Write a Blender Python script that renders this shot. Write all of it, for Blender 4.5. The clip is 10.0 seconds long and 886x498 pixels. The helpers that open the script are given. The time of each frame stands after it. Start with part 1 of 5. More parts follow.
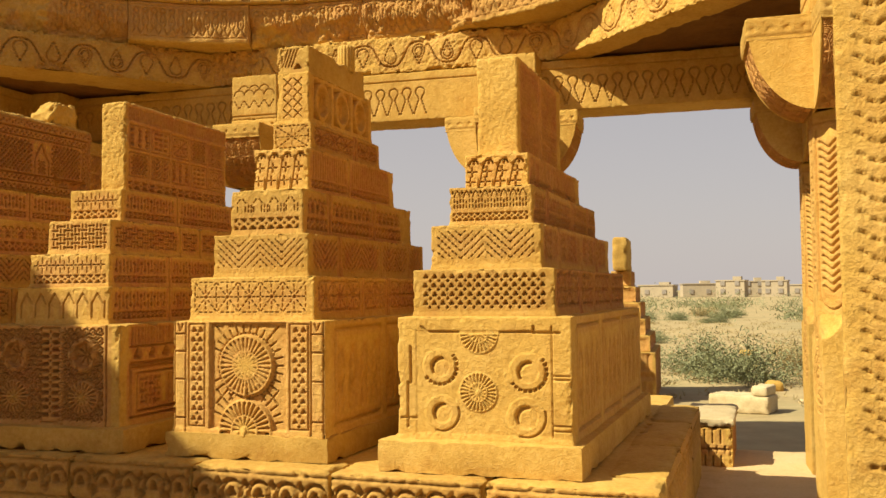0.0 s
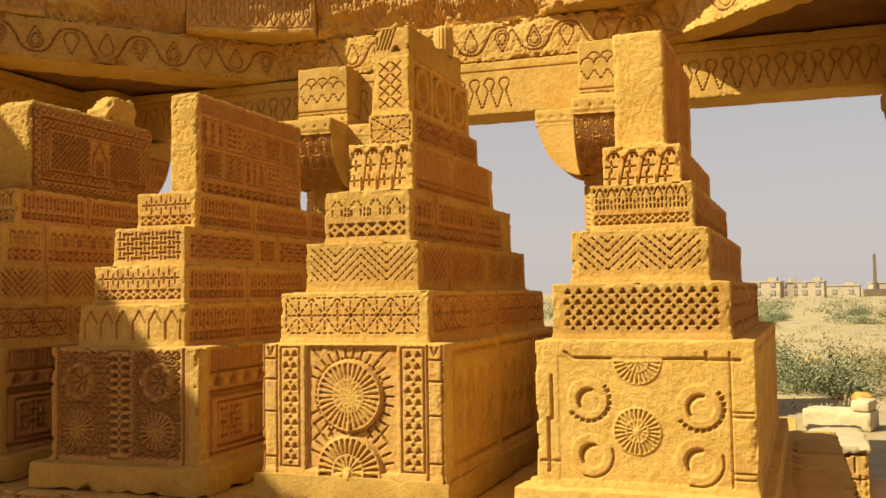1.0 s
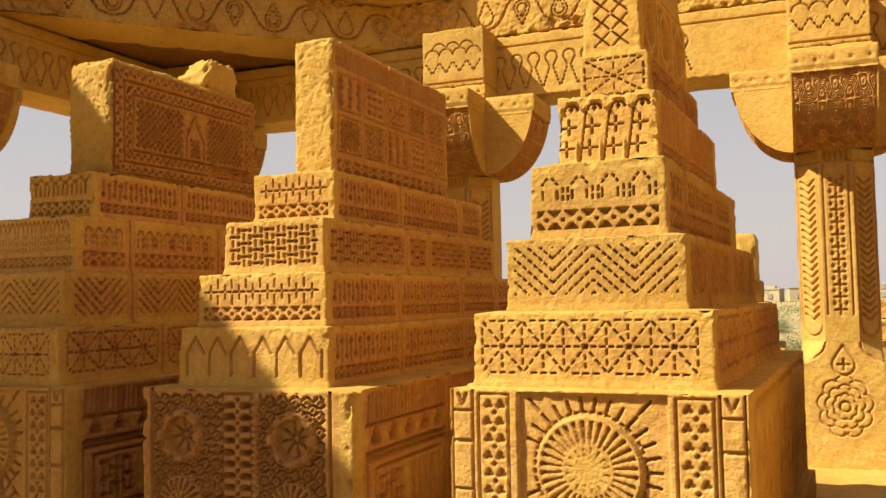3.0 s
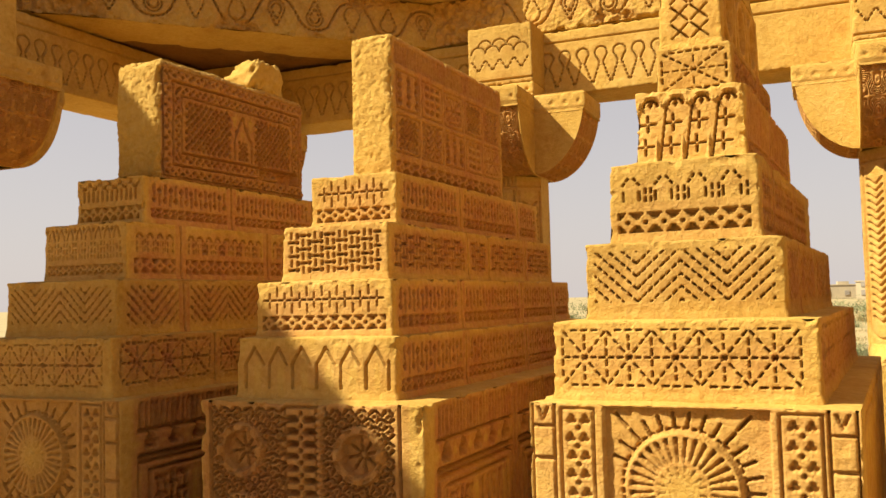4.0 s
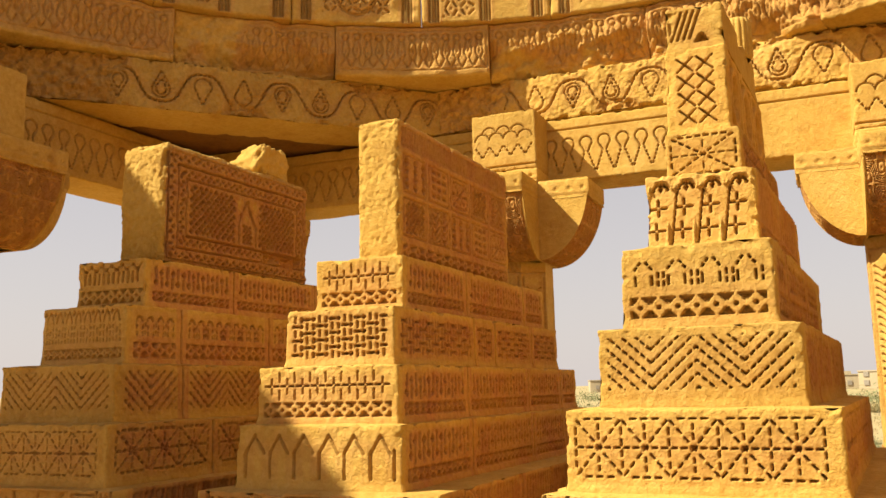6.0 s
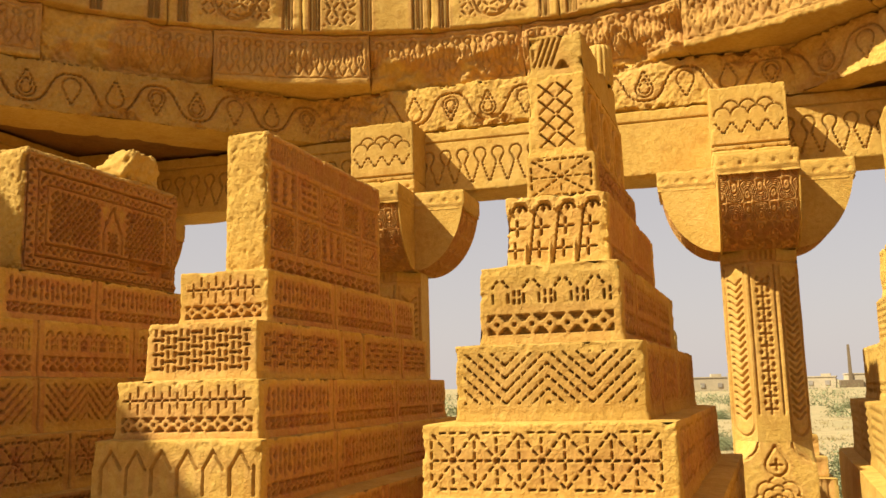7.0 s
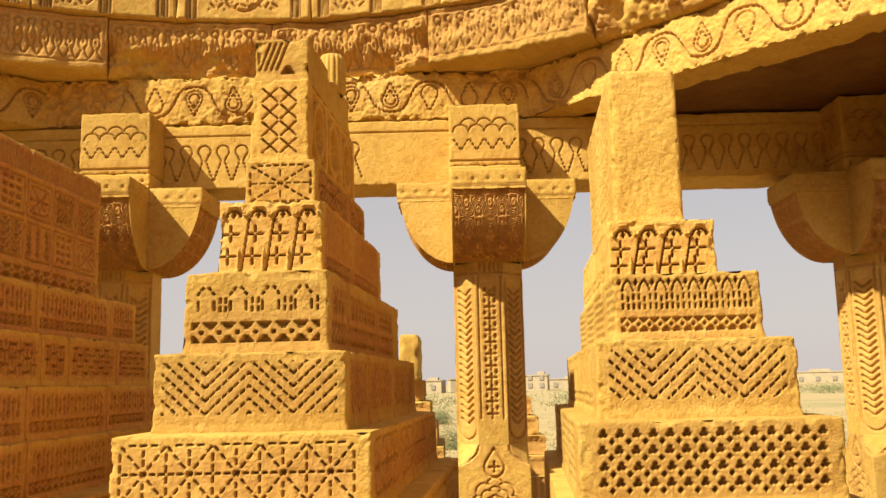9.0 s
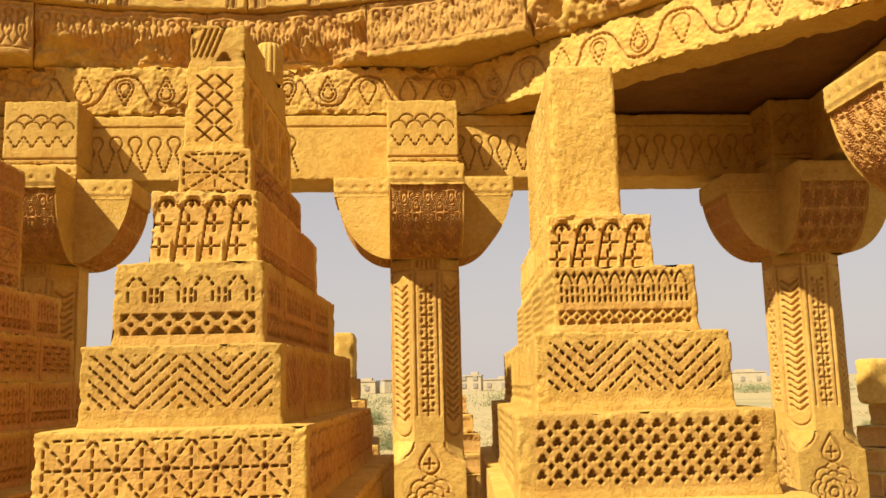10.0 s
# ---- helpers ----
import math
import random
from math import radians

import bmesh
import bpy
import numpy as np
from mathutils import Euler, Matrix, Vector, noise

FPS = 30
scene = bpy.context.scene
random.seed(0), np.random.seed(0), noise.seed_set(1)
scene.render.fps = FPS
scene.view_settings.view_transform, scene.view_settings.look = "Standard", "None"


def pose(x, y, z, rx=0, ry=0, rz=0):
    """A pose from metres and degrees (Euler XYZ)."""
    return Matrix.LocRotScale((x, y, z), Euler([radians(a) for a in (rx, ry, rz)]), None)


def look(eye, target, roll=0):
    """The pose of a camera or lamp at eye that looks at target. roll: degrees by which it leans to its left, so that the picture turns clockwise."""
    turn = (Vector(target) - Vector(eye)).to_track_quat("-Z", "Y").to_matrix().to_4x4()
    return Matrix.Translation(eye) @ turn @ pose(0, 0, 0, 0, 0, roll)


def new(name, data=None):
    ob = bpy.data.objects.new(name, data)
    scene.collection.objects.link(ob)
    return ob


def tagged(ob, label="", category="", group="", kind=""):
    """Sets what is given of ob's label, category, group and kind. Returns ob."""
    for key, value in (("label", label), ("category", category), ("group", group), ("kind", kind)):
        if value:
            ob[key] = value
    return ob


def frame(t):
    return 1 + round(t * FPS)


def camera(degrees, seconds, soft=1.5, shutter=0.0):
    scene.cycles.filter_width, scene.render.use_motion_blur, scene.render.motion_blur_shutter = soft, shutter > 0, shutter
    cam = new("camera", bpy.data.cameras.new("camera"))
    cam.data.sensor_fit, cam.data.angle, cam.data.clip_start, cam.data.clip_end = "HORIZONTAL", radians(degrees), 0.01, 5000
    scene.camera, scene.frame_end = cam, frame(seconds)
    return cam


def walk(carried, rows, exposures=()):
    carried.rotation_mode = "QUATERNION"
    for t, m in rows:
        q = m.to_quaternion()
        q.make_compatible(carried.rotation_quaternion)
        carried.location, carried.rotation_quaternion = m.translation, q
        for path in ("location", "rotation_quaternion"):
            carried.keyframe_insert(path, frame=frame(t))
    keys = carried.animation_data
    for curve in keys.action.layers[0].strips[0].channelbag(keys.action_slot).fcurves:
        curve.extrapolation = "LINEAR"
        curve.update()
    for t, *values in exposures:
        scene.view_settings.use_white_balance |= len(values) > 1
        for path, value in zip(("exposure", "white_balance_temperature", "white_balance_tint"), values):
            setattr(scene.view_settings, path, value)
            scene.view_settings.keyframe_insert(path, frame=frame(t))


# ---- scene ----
cam = camera(53.1, 10.0)
PATH = [
    (0, (0.151, 0.414, 1.546), (0.077, 2.41, 1.644), -0.6),
    (0.5, (-0.128, 0.819, 1.589), (-0.275, 2.811, 1.686), -0.9),
    (1, (-0.378, 1.115, 1.62), (-0.515, 3.108, 1.725), -0.9),
    (1.5, (-0.472, 1.461, 1.626), (-0.546, 3.457, 1.726), -1.2),
    (2, (-0.634, 1.88, 1.638), (-0.821, 3.868, 1.743), -1.1),
    (2.5, (-0.991, 2.214, 1.696), (-1.259, 4.193, 1.807), -0.8),
    (3, (-1.17, 2.457, 1.689), (-1.441, 4.436, 1.804), -1.1),
    (4.3, (-1.386, 2.617, 1.725), (-1.72, 4.585, 1.842), -1.4),
    (4.5, (-1.396, 2.641, 1.714), (-1.728, 4.609, 1.844), -1.2),
    (5, (-1.41, 2.652, 1.707), (-1.737, 4.608, 1.963), -1.2),
    (6.3, (-1.384, 2.635, 1.727), (-1.684, 4.587, 2.039), -1.3),
    (6.5, (-1.366, 2.615, 1.739), (-1.623, 4.574, 2.049), -1.3),
    (7, (-1.304, 2.594, 1.752), (-1.369, 4.568, 2.064), -1.4),
    (7.5, (-1.248, 2.577, 1.761), (-1.152, 4.55, 2.073), -1.3),
    (8, (-1.197, 2.568, 1.768), (-0.988, 4.532, 2.08), -1.3),
    (8.5, (-1.139, 2.567, 1.773), (-0.825, 4.518, 2.081), -1.3),
    (9, (-1.117, 2.584, 1.776), (-0.666, 4.509, 2.078), -1.3),
    (9.5, (-1.11, 2.599, 1.769), (-0.558, 4.498, 2.069), -1.3),
    (10, (-1.122, 2.619, 1.753), (-0.53, 4.506, 2.053), -1.4),
]
walk(cam, [(t, look(eye, target, roll)) for t, eye, target, roll in PATH],
     exposures=((0, 0.69), (0.5, 0.77), (1.5, 0.78), (2.5, 0.85), (3, 0.91), (4.5, 1.00), (6.5, 1.05), (7, 0.93), (8, 0.93), (10, 0.89)))

CU, CV, TOP = -2.71, 4.3, 0.65    # the pavilion's centre, the platform's height

# ---- world, sun and exposure ----
SITE = pose(0, 0, 0, 0, 0, -13.5)          # the pavilion and the tombs stand turned by this
SUN_DIR = SITE.to_3x3() @ Vector((1.45, 1.0, -1.74)).normalized()
world = bpy.data.worlds.new("sky")
scene.world = world
world.use_nodes = True
wt = world.node_tree
sky = wt.nodes.new("ShaderNodeTexSky")
sky.sky_type, sky.sun_disc = "NISHITA", False
sky.sun_elevation = math.asin(-SUN_DIR.z)
sky.sun_rotation = math.atan2(-SUN_DIR.x, -SUN_DIR.y)
sky.air_density, sky.dust_density, sky.ozone_density = 1.0, 2.0, 1.0
wt.nodes["Background"].inputs["Strength"].default_value = 0.05
haze = wt.nodes.new("ShaderNodeMix")          # pale dust haze over the whole sky
haze.data_type = "RGBA"
up = wt.nodes.new("ShaderNodeSeparateXYZ")
wt.links.new(wt.nodes.new("ShaderNodeTexCoord").outputs["Generated"], up.inputs["Vector"])
thin = wt.nodes.new("ShaderNodeMapRange")    # the haze is thick at the horizon and thin overhead
thin.inputs["From Min"].default_value, thin.inputs["From Max"].default_value = 0.0, 0.7
thin.inputs["To Min"].default_value, thin.inputs["To Max"].default_value = 0.85, 0.26
wt.links.new(up.outputs["Z"], thin.inputs["Value"])
wt.links.new(thin.outputs["Result"], haze.inputs["Factor"])
haze.inputs["B"].default_value = (7.75, 6.95, 6.6, 1)
wt.links.new(sky.outputs["Color"], haze.inputs["A"])
wt.links.new(haze.outputs["Result"], wt.nodes["Background"].inputs["Color"])
sun = new("sun", bpy.data.lights.new("sun", "SUN"))
sun.data.energy, sun.data.angle, sun.data.color = 5.0, radians(0.6), (1.0, 0.925, 0.68)
sun.matrix_world = look((0, 0, 0), SUN_DIR)

# ---- materials ----


def nodes_of(name):
    m = bpy.data.materials.new(name)
    m.use_nodes = True
    nt = m.node_tree
    return m, nt, nt.nodes["Principled BSDF"]


def noise_node(nt, scale, detail=6.0, rough=0.6, coord=None):
    n = nt.nodes.new("ShaderNodeTexNoise")
    n.inputs["Scale"].default_value, n.inputs["Detail"].default_value = scale, detail
    n.inputs["Roughness"].default_value = rough
    nt.links.new(coord, n.inputs["Vector"])
    return n.outputs["Fac"]


def ramp(nt, fac, stops):
    r = nt.nodes.new("ShaderNodeValToRGB")
    el = r.color_ramp.elements
    while len(el) < len(stops):
        el.new(0.5)
    for e, (p, c) in zip(el, stops):
        e.position, e.color = p, (*c, 1)
    nt.links.new(fac, r.inputs["Fac"])
    return r.outputs["Color"]


def mixed(nt, a, b, fac, mode="MIX"):
    x = nt.nodes.new("ShaderNodeMix")
    x.data_type, x.blend_type = "RGBA", mode
    for sock, val in ((x.inputs["Factor"], fac), (x.inputs["A"], a), (x.inputs["B"], b)):
        if isinstance(val, (int, float)):
            sock.default_value = val
        elif isinstance(val, tuple):
            sock.default_value = (*val, 1)
        else:
            nt.links.new(val, sock)
    return x.outputs["Result"]


def bumped(nt, bsdf, heights):
    last = None
    for h, strength, dist in heights:
        b = nt.nodes.new("ShaderNodeBump")
        b.inputs["Strength"].default_value, b.inputs["Distance"].default_value = strength, dist
        nt.links.new(h, b.inputs["Height"])
        if last:
            nt.links.new(last, b.inputs["Normal"])
        last = b.outputs["Normal"]
    nt.links.new(last, bsdf.inputs["Normal"])


def stone(name, dark, mid, light, stain, grain=1.0, red=((0.35, 0.125, 0.052), (0.52, 0.225, 0.098))):
    """Soft sandstone: blotches, fine grain, pitting, weather stains and a tone of its own for each block."""
    m, nt, bsdf = nodes_of(name)
    geo = nt.nodes.new("ShaderNodeNewGeometry").outputs["Position"]
    info = nt.nodes.new("ShaderNodeObjectInfo").outputs["Random"]
    big = noise_node(nt, 2.3, 6, 0.68, geo)
    fine = noise_node(nt, 38, 8, 0.7, geo)
    pits = noise_node(nt, 120, 4, 0.65, geo)
    smear = noise_node(nt, 6.5, 7, 0.65, geo)
    col = ramp(nt, big, [(0.34, dark), (0.5, mid), (0.68, light)])
    col = mixed(nt, col, ramp(nt, fine, [(0.32, dark), (0.5, mid), (0.68, light)]), 0.5)
    col = mixed(nt, col, stain, ramp(nt, pits, [(0.60, (0, 0, 0)), (0.70, (0.5, 0.5, 0.5))]))
    col = mixed(nt, col, stain, ramp(nt, smear, [(0.55, (0, 0, 0)), (0.72, (0.55, 0.55, 0.55))]))
    # red of weathered carving, strengthened to colour in the shade of sunless sides
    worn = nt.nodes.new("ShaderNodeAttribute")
    worn.attribute_name = "patina_shade"
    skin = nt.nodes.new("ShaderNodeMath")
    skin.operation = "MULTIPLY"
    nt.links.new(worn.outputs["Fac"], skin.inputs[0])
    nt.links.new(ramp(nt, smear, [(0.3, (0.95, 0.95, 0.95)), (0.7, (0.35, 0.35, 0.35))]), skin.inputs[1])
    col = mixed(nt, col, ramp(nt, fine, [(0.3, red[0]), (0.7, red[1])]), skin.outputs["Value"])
    tone = ramp(nt, info, [(0.0, (0.86, 0.84, 0.82)), (1.0, (1.08, 1.06, 1.04))])
    col = mixed(nt, col, tone, 1.0, "MULTIPLY")
    nt.links.new(col, bsdf.inputs["Base Color"])
    bsdf.inputs["Roughness"].default_value = 0.92
    bsdf.inputs["Specular IOR Level"].default_value = 0.15
    bumped(nt, bsdf, [(smear, 0.45, 0.016), (fine, 0.62 * grain, 0.010), (pits, 0.8 * grain, 0.006)])
    return m


SAND = stone("sandstone", (0.430, 0.247, 0.050), (0.560, 0.346, 0.080), (0.645, 0.430, 0.135), (0.375, 0.178, 0.036))
DUSTY = stone("dusty_sandstone", (0.58, 0.40, 0.19), (0.68, 0.485, 0.24), (0.75, 0.56, 0.31), (0.52, 0.335, 0.135))
# dark brown stone, so coloured to deepen the shade under the corner slabs
SHADE_BROWN = stone("shade_brown_sandstone", (0.16, 0.072, 0.020), (0.21, 0.098, 0.026), (0.28, 0.145, 0.042), (0.11, 0.046, 0.014))
PALE = stone("pale_limestone", (0.44, 0.34, 0.18), (0.55, 0.44, 0.25), (0.62, 0.52, 0.33), (0.38, 0.27, 0.14))


def soil():
    m, nt, bsdf = nodes_of("dry_soil")
    geo = nt.nodes.new("ShaderNodeNewGeometry").outputs["Position"]
    a, b, c = noise_node(nt, 0.09, 8, 0.65, geo), noise_node(nt, 1.7, 8, 0.7, geo), noise_node(nt, 30, 6, 0.7, geo)
    col = ramp(nt, b, [(0.3, (0.30, 0.215, 0.095)), (0.6, (0.41, 0.305, 0.145)), (0.8, (0.48, 0.37, 0.19))])
    col = mixed(nt, col, (0.24, 0.21, 0.09), ramp(nt, a, [(0.5, (0, 0, 0)), (0.62, (0.7, 0.7, 0.7))]))
    nt.links.new(col, bsdf.inputs["Base Color"])
    bsdf.inputs["Roughness"].default_value = 0.95
    bumped(nt, bsdf, [(b, 0.5, 0.05), (c, 0.6, 0.01)])
    return m


def plain(name, col, rough=0.8, vary=0.25, scale=3.0):
    m, nt, bsdf = nodes_of(name)
    geo = nt.nodes.new("ShaderNodeNewGeometry")
    n = noise_node(nt, scale, 6, 0.65, geo.outputs["Position"])
    lo, hi = tuple(c * (1 - vary) for c in col), tuple(min(1, c * (1 + vary)) for c in col)
    c = ramp(nt, n, [(0.3, lo), (0.7, hi)])
    r = ramp(nt, geo.outputs["Random Per Island"], [(0, (0.75, 0.75, 0.75)), (1, (1.2, 1.2, 1.2))])
    nt.links.new(mixed(nt, c, r, 1.0, "MULTIPLY"), bsdf.inputs["Base Color"])
    bsdf.inputs["Roughness"].default_value = rough
    return m


SOIL = soil()
LEAF = plain("scrub_leaf", (0.19, 0.195, 0.085), 0.7, 0.3)
DRY = plain("dry_grass", (0.33, 0.255, 0.11), 0.9, 0.25)
TWIG = plain("twig", (0.16, 0.11, 0.06))
FARWALL = plain("plastered_wall", (0.40, 0.32, 0.21), 0.9, 0.12, 0.6)
FARDARK = plain("dark_opening", (0.26, 0.22, 0.18))

# ---- mesh helpers ----


def lattice(ix, iy, iz, seed):
    h = (ix * 374761393 + iy * 668265263 + iz * 2147483647 + seed * 1274126177) & 0xFFFFFFFF
    h = ((h ^ (h >> 13)) * 1274126177) & 0xFFFFFFFF
    return ((h ^ (h >> 16)) & 0xFFFF) / 32767.5 - 1.0


def grainy(p, scale, seed=0, octaves=3):
    """Smooth random values, about -1 to 1, at the points p."""
    out, amp, total = np.zeros(len(p)), 1.0, 0.0
    for k in range(octaves):
        q = p * scale * 2 ** k + 71.3 * k + 500
        i = np.floor(q).astype(np.int64)
        f = q - i
        f = f * f * (3 - 2 * f)
        v = 0
        for dx in (0, 1):
            for dy in (0, 1):
                for dz in (0, 1):
                    w = (f[:, 0] if dx else 1 - f[:, 0]) * (f[:, 1] if dy else 1 - f[:, 1]) * (f[:, 2] if dz else 1 - f[:, 2])
                    v = v + w * lattice(i[:, 0] + dx, i[:, 1] + dy, i[:, 2] + dz, seed + k)
        out += amp * v
        total += amp
        amp *= 0.5
    return out / total


def mesh_of(name, verts, quads, material, smooth=True, patina_shade=None):
    me = bpy.data.meshes.new(name)
    verts, quads = np.asarray(verts, dtype=np.float32), np.asarray(quads, dtype=np.int32)
    k = quads.shape[1]
    me.vertices.add(len(verts))
    me.vertices.foreach_set("co", verts.ravel())
    me.loops.add(quads.size)
    me.loops.foreach_set("vertex_index", quads.ravel())
    me.polygons.add(len(quads))
    me.polygons.foreach_set("loop_start", np.arange(0, quads.size, k, dtype=np.int32))
    me.polygons.foreach_set("use_smooth", np.full(len(quads), smooth, dtype=bool))
    me.update(calc_edges=True)
    if patina_shade is not None and patina_shade.any():
        me.attributes.new("patina_shade", "FLOAT", "POINT").data.foreach_set("value", patina_shade.astype(np.float32))
    me.materials.append(material)
    return me


def part(name, data, parent, m=None, label=""):
    """One mesh as a part under a thing or under a part."""
    ob = new(name, data)
    ob.parent = parent
    if m is not None:
        ob.matrix_local = m
    return tagged(ob, label)


def thing(name, u, v, z, label, category, group="", turn=0.0, kind=""):
    ob = new(name)
    ob.empty_display_size = 0.2
    ob.matrix_world = SITE @ pose(u, v, z, 0, 0, turn)
    return tagged(ob, label, category, group, kind)


DEEP = 2.4          # how far the carvings are cut in, against the depths named below


class Face:
    """A face to be carved: w by h metres, s from its left, t from its foot; d is the depth cut at each point."""

    def __init__(self, w, h, res):
        self.w, self.h = w, h
        self.nx, self.ny = max(2, round(w / res)) + 1, max(2, round(h / res)) + 1
        self.s, self.t = np.linspace(0, w, self.nx), np.linspace(0, h, self.ny)
        self.d = np.zeros((self.ny, self.nx))
        self.cut, self.skin = 1.0, 0.35      # how deep this face is cut, and how reddened, more for sides in shade
        self.soft = max(w / (self.nx - 1), h / (self.ny - 1)) * 0.9

    def window(self, x0, y0, x1, y1, pad):
        i0, i1 = np.searchsorted(self.s, (min(x0, x1) - pad, max(x0, x1) + pad))
        j0, j1 = np.searchsorted(self.t, (min(y0, y1) - pad, max(y0, y1) + pad))
        return slice(j0, j1), slice(i0, i1)

    def put(self, win, mask, depth):
        a = self.d[win]
        if depth >= 0:
            np.maximum(a, depth * mask, out=a)
        else:
            a += depth * mask

    def spread(self, reach=0.034):
        """Where the carved fields lie: reddish weathering, with the shade of sunless sides tinted in."""
        m = (self.d > 0.003).astype(float)
        if not m.any():
            return np.zeros(m.size)
        for axis, step in ((0, self.h / (self.ny - 1)), (1, self.w / (self.nx - 1))):
            k = max(1, round(reach / step))
            c = np.cumsum(np.pad(m, [(k + 1, k) if a == axis else (0, 0) for a in (0, 1)], mode="edge"), axis=axis)
            n = m.shape[axis]
            m = (np.take(c, range(2 * k + 1, 2 * k + 1 + n), axis=axis) - np.take(c, range(n), axis=axis)) / (2 * k + 1)
        return self.skin * np.clip(m * 5.2, 0, 1).ravel()

    def seg(self, x0, y0, x1, y1, wide=0.011, depth=0.014, dash=0.0):
        wide = max(wide, 1.5 * self.soft)
        win = self.window(x0, y0, x1, y1, wide + self.soft)
        s, t = np.meshgrid(self.s[win[1]], self.t[win[0]])
        if not s.size:
            return
        ln = math.hypot(x1 - x0, y1 - y0) or 1e-6
        ex, ey = (x1 - x0) / ln, (y1 - y0) / ln
        a = (s - x0) * ex + (t - y0) * ey
        dist = np.hypot(s - x0 - np.clip(a, 0, ln) * ex, t - y0 - np.clip(a, 0, ln) * ey)
        mask = np.clip((wide / 2 - dist) / self.soft * 1.7 + 0.5, 0, 1)
        if dash:
            n = max(1, round(ln / dash))
            ph = np.abs((a / ln * n) % 1 - 0.5) * ln / n
            mask *= np.clip((0.31 * ln / n - ph) / self.soft * 1.5 + 0.5, 0, 1)
        self.put(win, mask, depth)

    def path(self, pts, **k):
        for (a, b), (c, d) in zip(pts, pts[1:]):
            self.seg(a, b, c, d, **k)

    def disc(self, x, y, r, depth=0.014, squash=1.0):
        win = self.window(x - r, y - r * squash, x + r, y + r * squash, self.soft)
        s, t = np.meshgrid(self.s[win[1]], self.t[win[0]])
        if s.size:
            self.put(win, np.clip((r - np.hypot(s - x, (t - y) / squash)) / self.soft + 0.5, 0, 1), depth)

    def ring(self, x, y, r, wide=0.011, depth=0.014, dashes=0, a0=0.0, a1=360.0, squash=1.0):
        win = self.window(x - r, y - r * squash, x + r, y + r * squash, wide + self.soft)
        s, t = np.meshgrid(self.s[win[1]], self.t[win[0]])
        if not s.size:
            return
        q = (t - y) / squash
        mask = np.clip((wide / 2 - np.abs(np.hypot(s - x, q) - r)) / self.soft + 0.5, 0, 1)
        ang = np.degrees(np.arctan2(q, s - x)) % 360
        if a1 - a0 < 360:
            mask *= ((ang - a0) % 360 <= a1 - a0)
        if dashes:
            ph = np.abs((ang / 360 * dashes) % 1 - 0.5) * 2 * math.pi * r / dashes
            mask *= np.clip((0.36 * 2 * math.pi * r / dashes - ph) / self.soft + 0.5, 0, 1)
        self.put(win, mask, depth)

    def box(self, x0, y0, x1, y1, depth=0.014):
        win = self.window(x0, y0, x1, y1, self.soft)
        s, t = np.meshgrid(self.s[win[1]], self.t[win[0]])
        if s.size:
            e = np.minimum(np.minimum(s - x0, x1 - s), np.minimum(t - y0, y1 - t))
            self.put(win, np.clip(e / self.soft + 0.5, 0, 1), depth)

    def tri(self, x, y, r, depth=0.014, up=1):
        for k in range(3):
            a = math.radians(90 * up + 120 * k)
            self.disc(x + 0.55 * r * math.cos(a), y + 0.55 * r * math.sin(a), 0.5 * r, depth)

    def gem(self, x, y, rx, ry, depth=0.014):
        win = self.window(x - rx, y - ry, x + rx, y + ry, self.soft)
        s, t = np.meshgrid(self.s[win[1]], self.t[win[0]])
        if s.size:
            e = (1 - np.abs(s - x) / rx - np.abs(t - y) / ry) * min(rx, ry) * 0.7
            self.put(win, np.clip(e / self.soft + 0.5, 0, 1), depth)


FACES = {"F": ((1, 0, 0), (0, 0, 1), (0, -1, 0)), "B": ((-1, 0, 0), (0, 0, 1), (0, 1, 0)), "R": ((0, 1, 0), (0, 0, 1), (1, 0, 0)),
         "L": ((0, -1, 0), (0, 0, 1), (-1, 0, 0)), "T": ((1, 0, 0), (0, 1, 0), (0, 0, 1)), "U": ((1, 0, 0), (0, -1, 0), (0, 0, -1))}


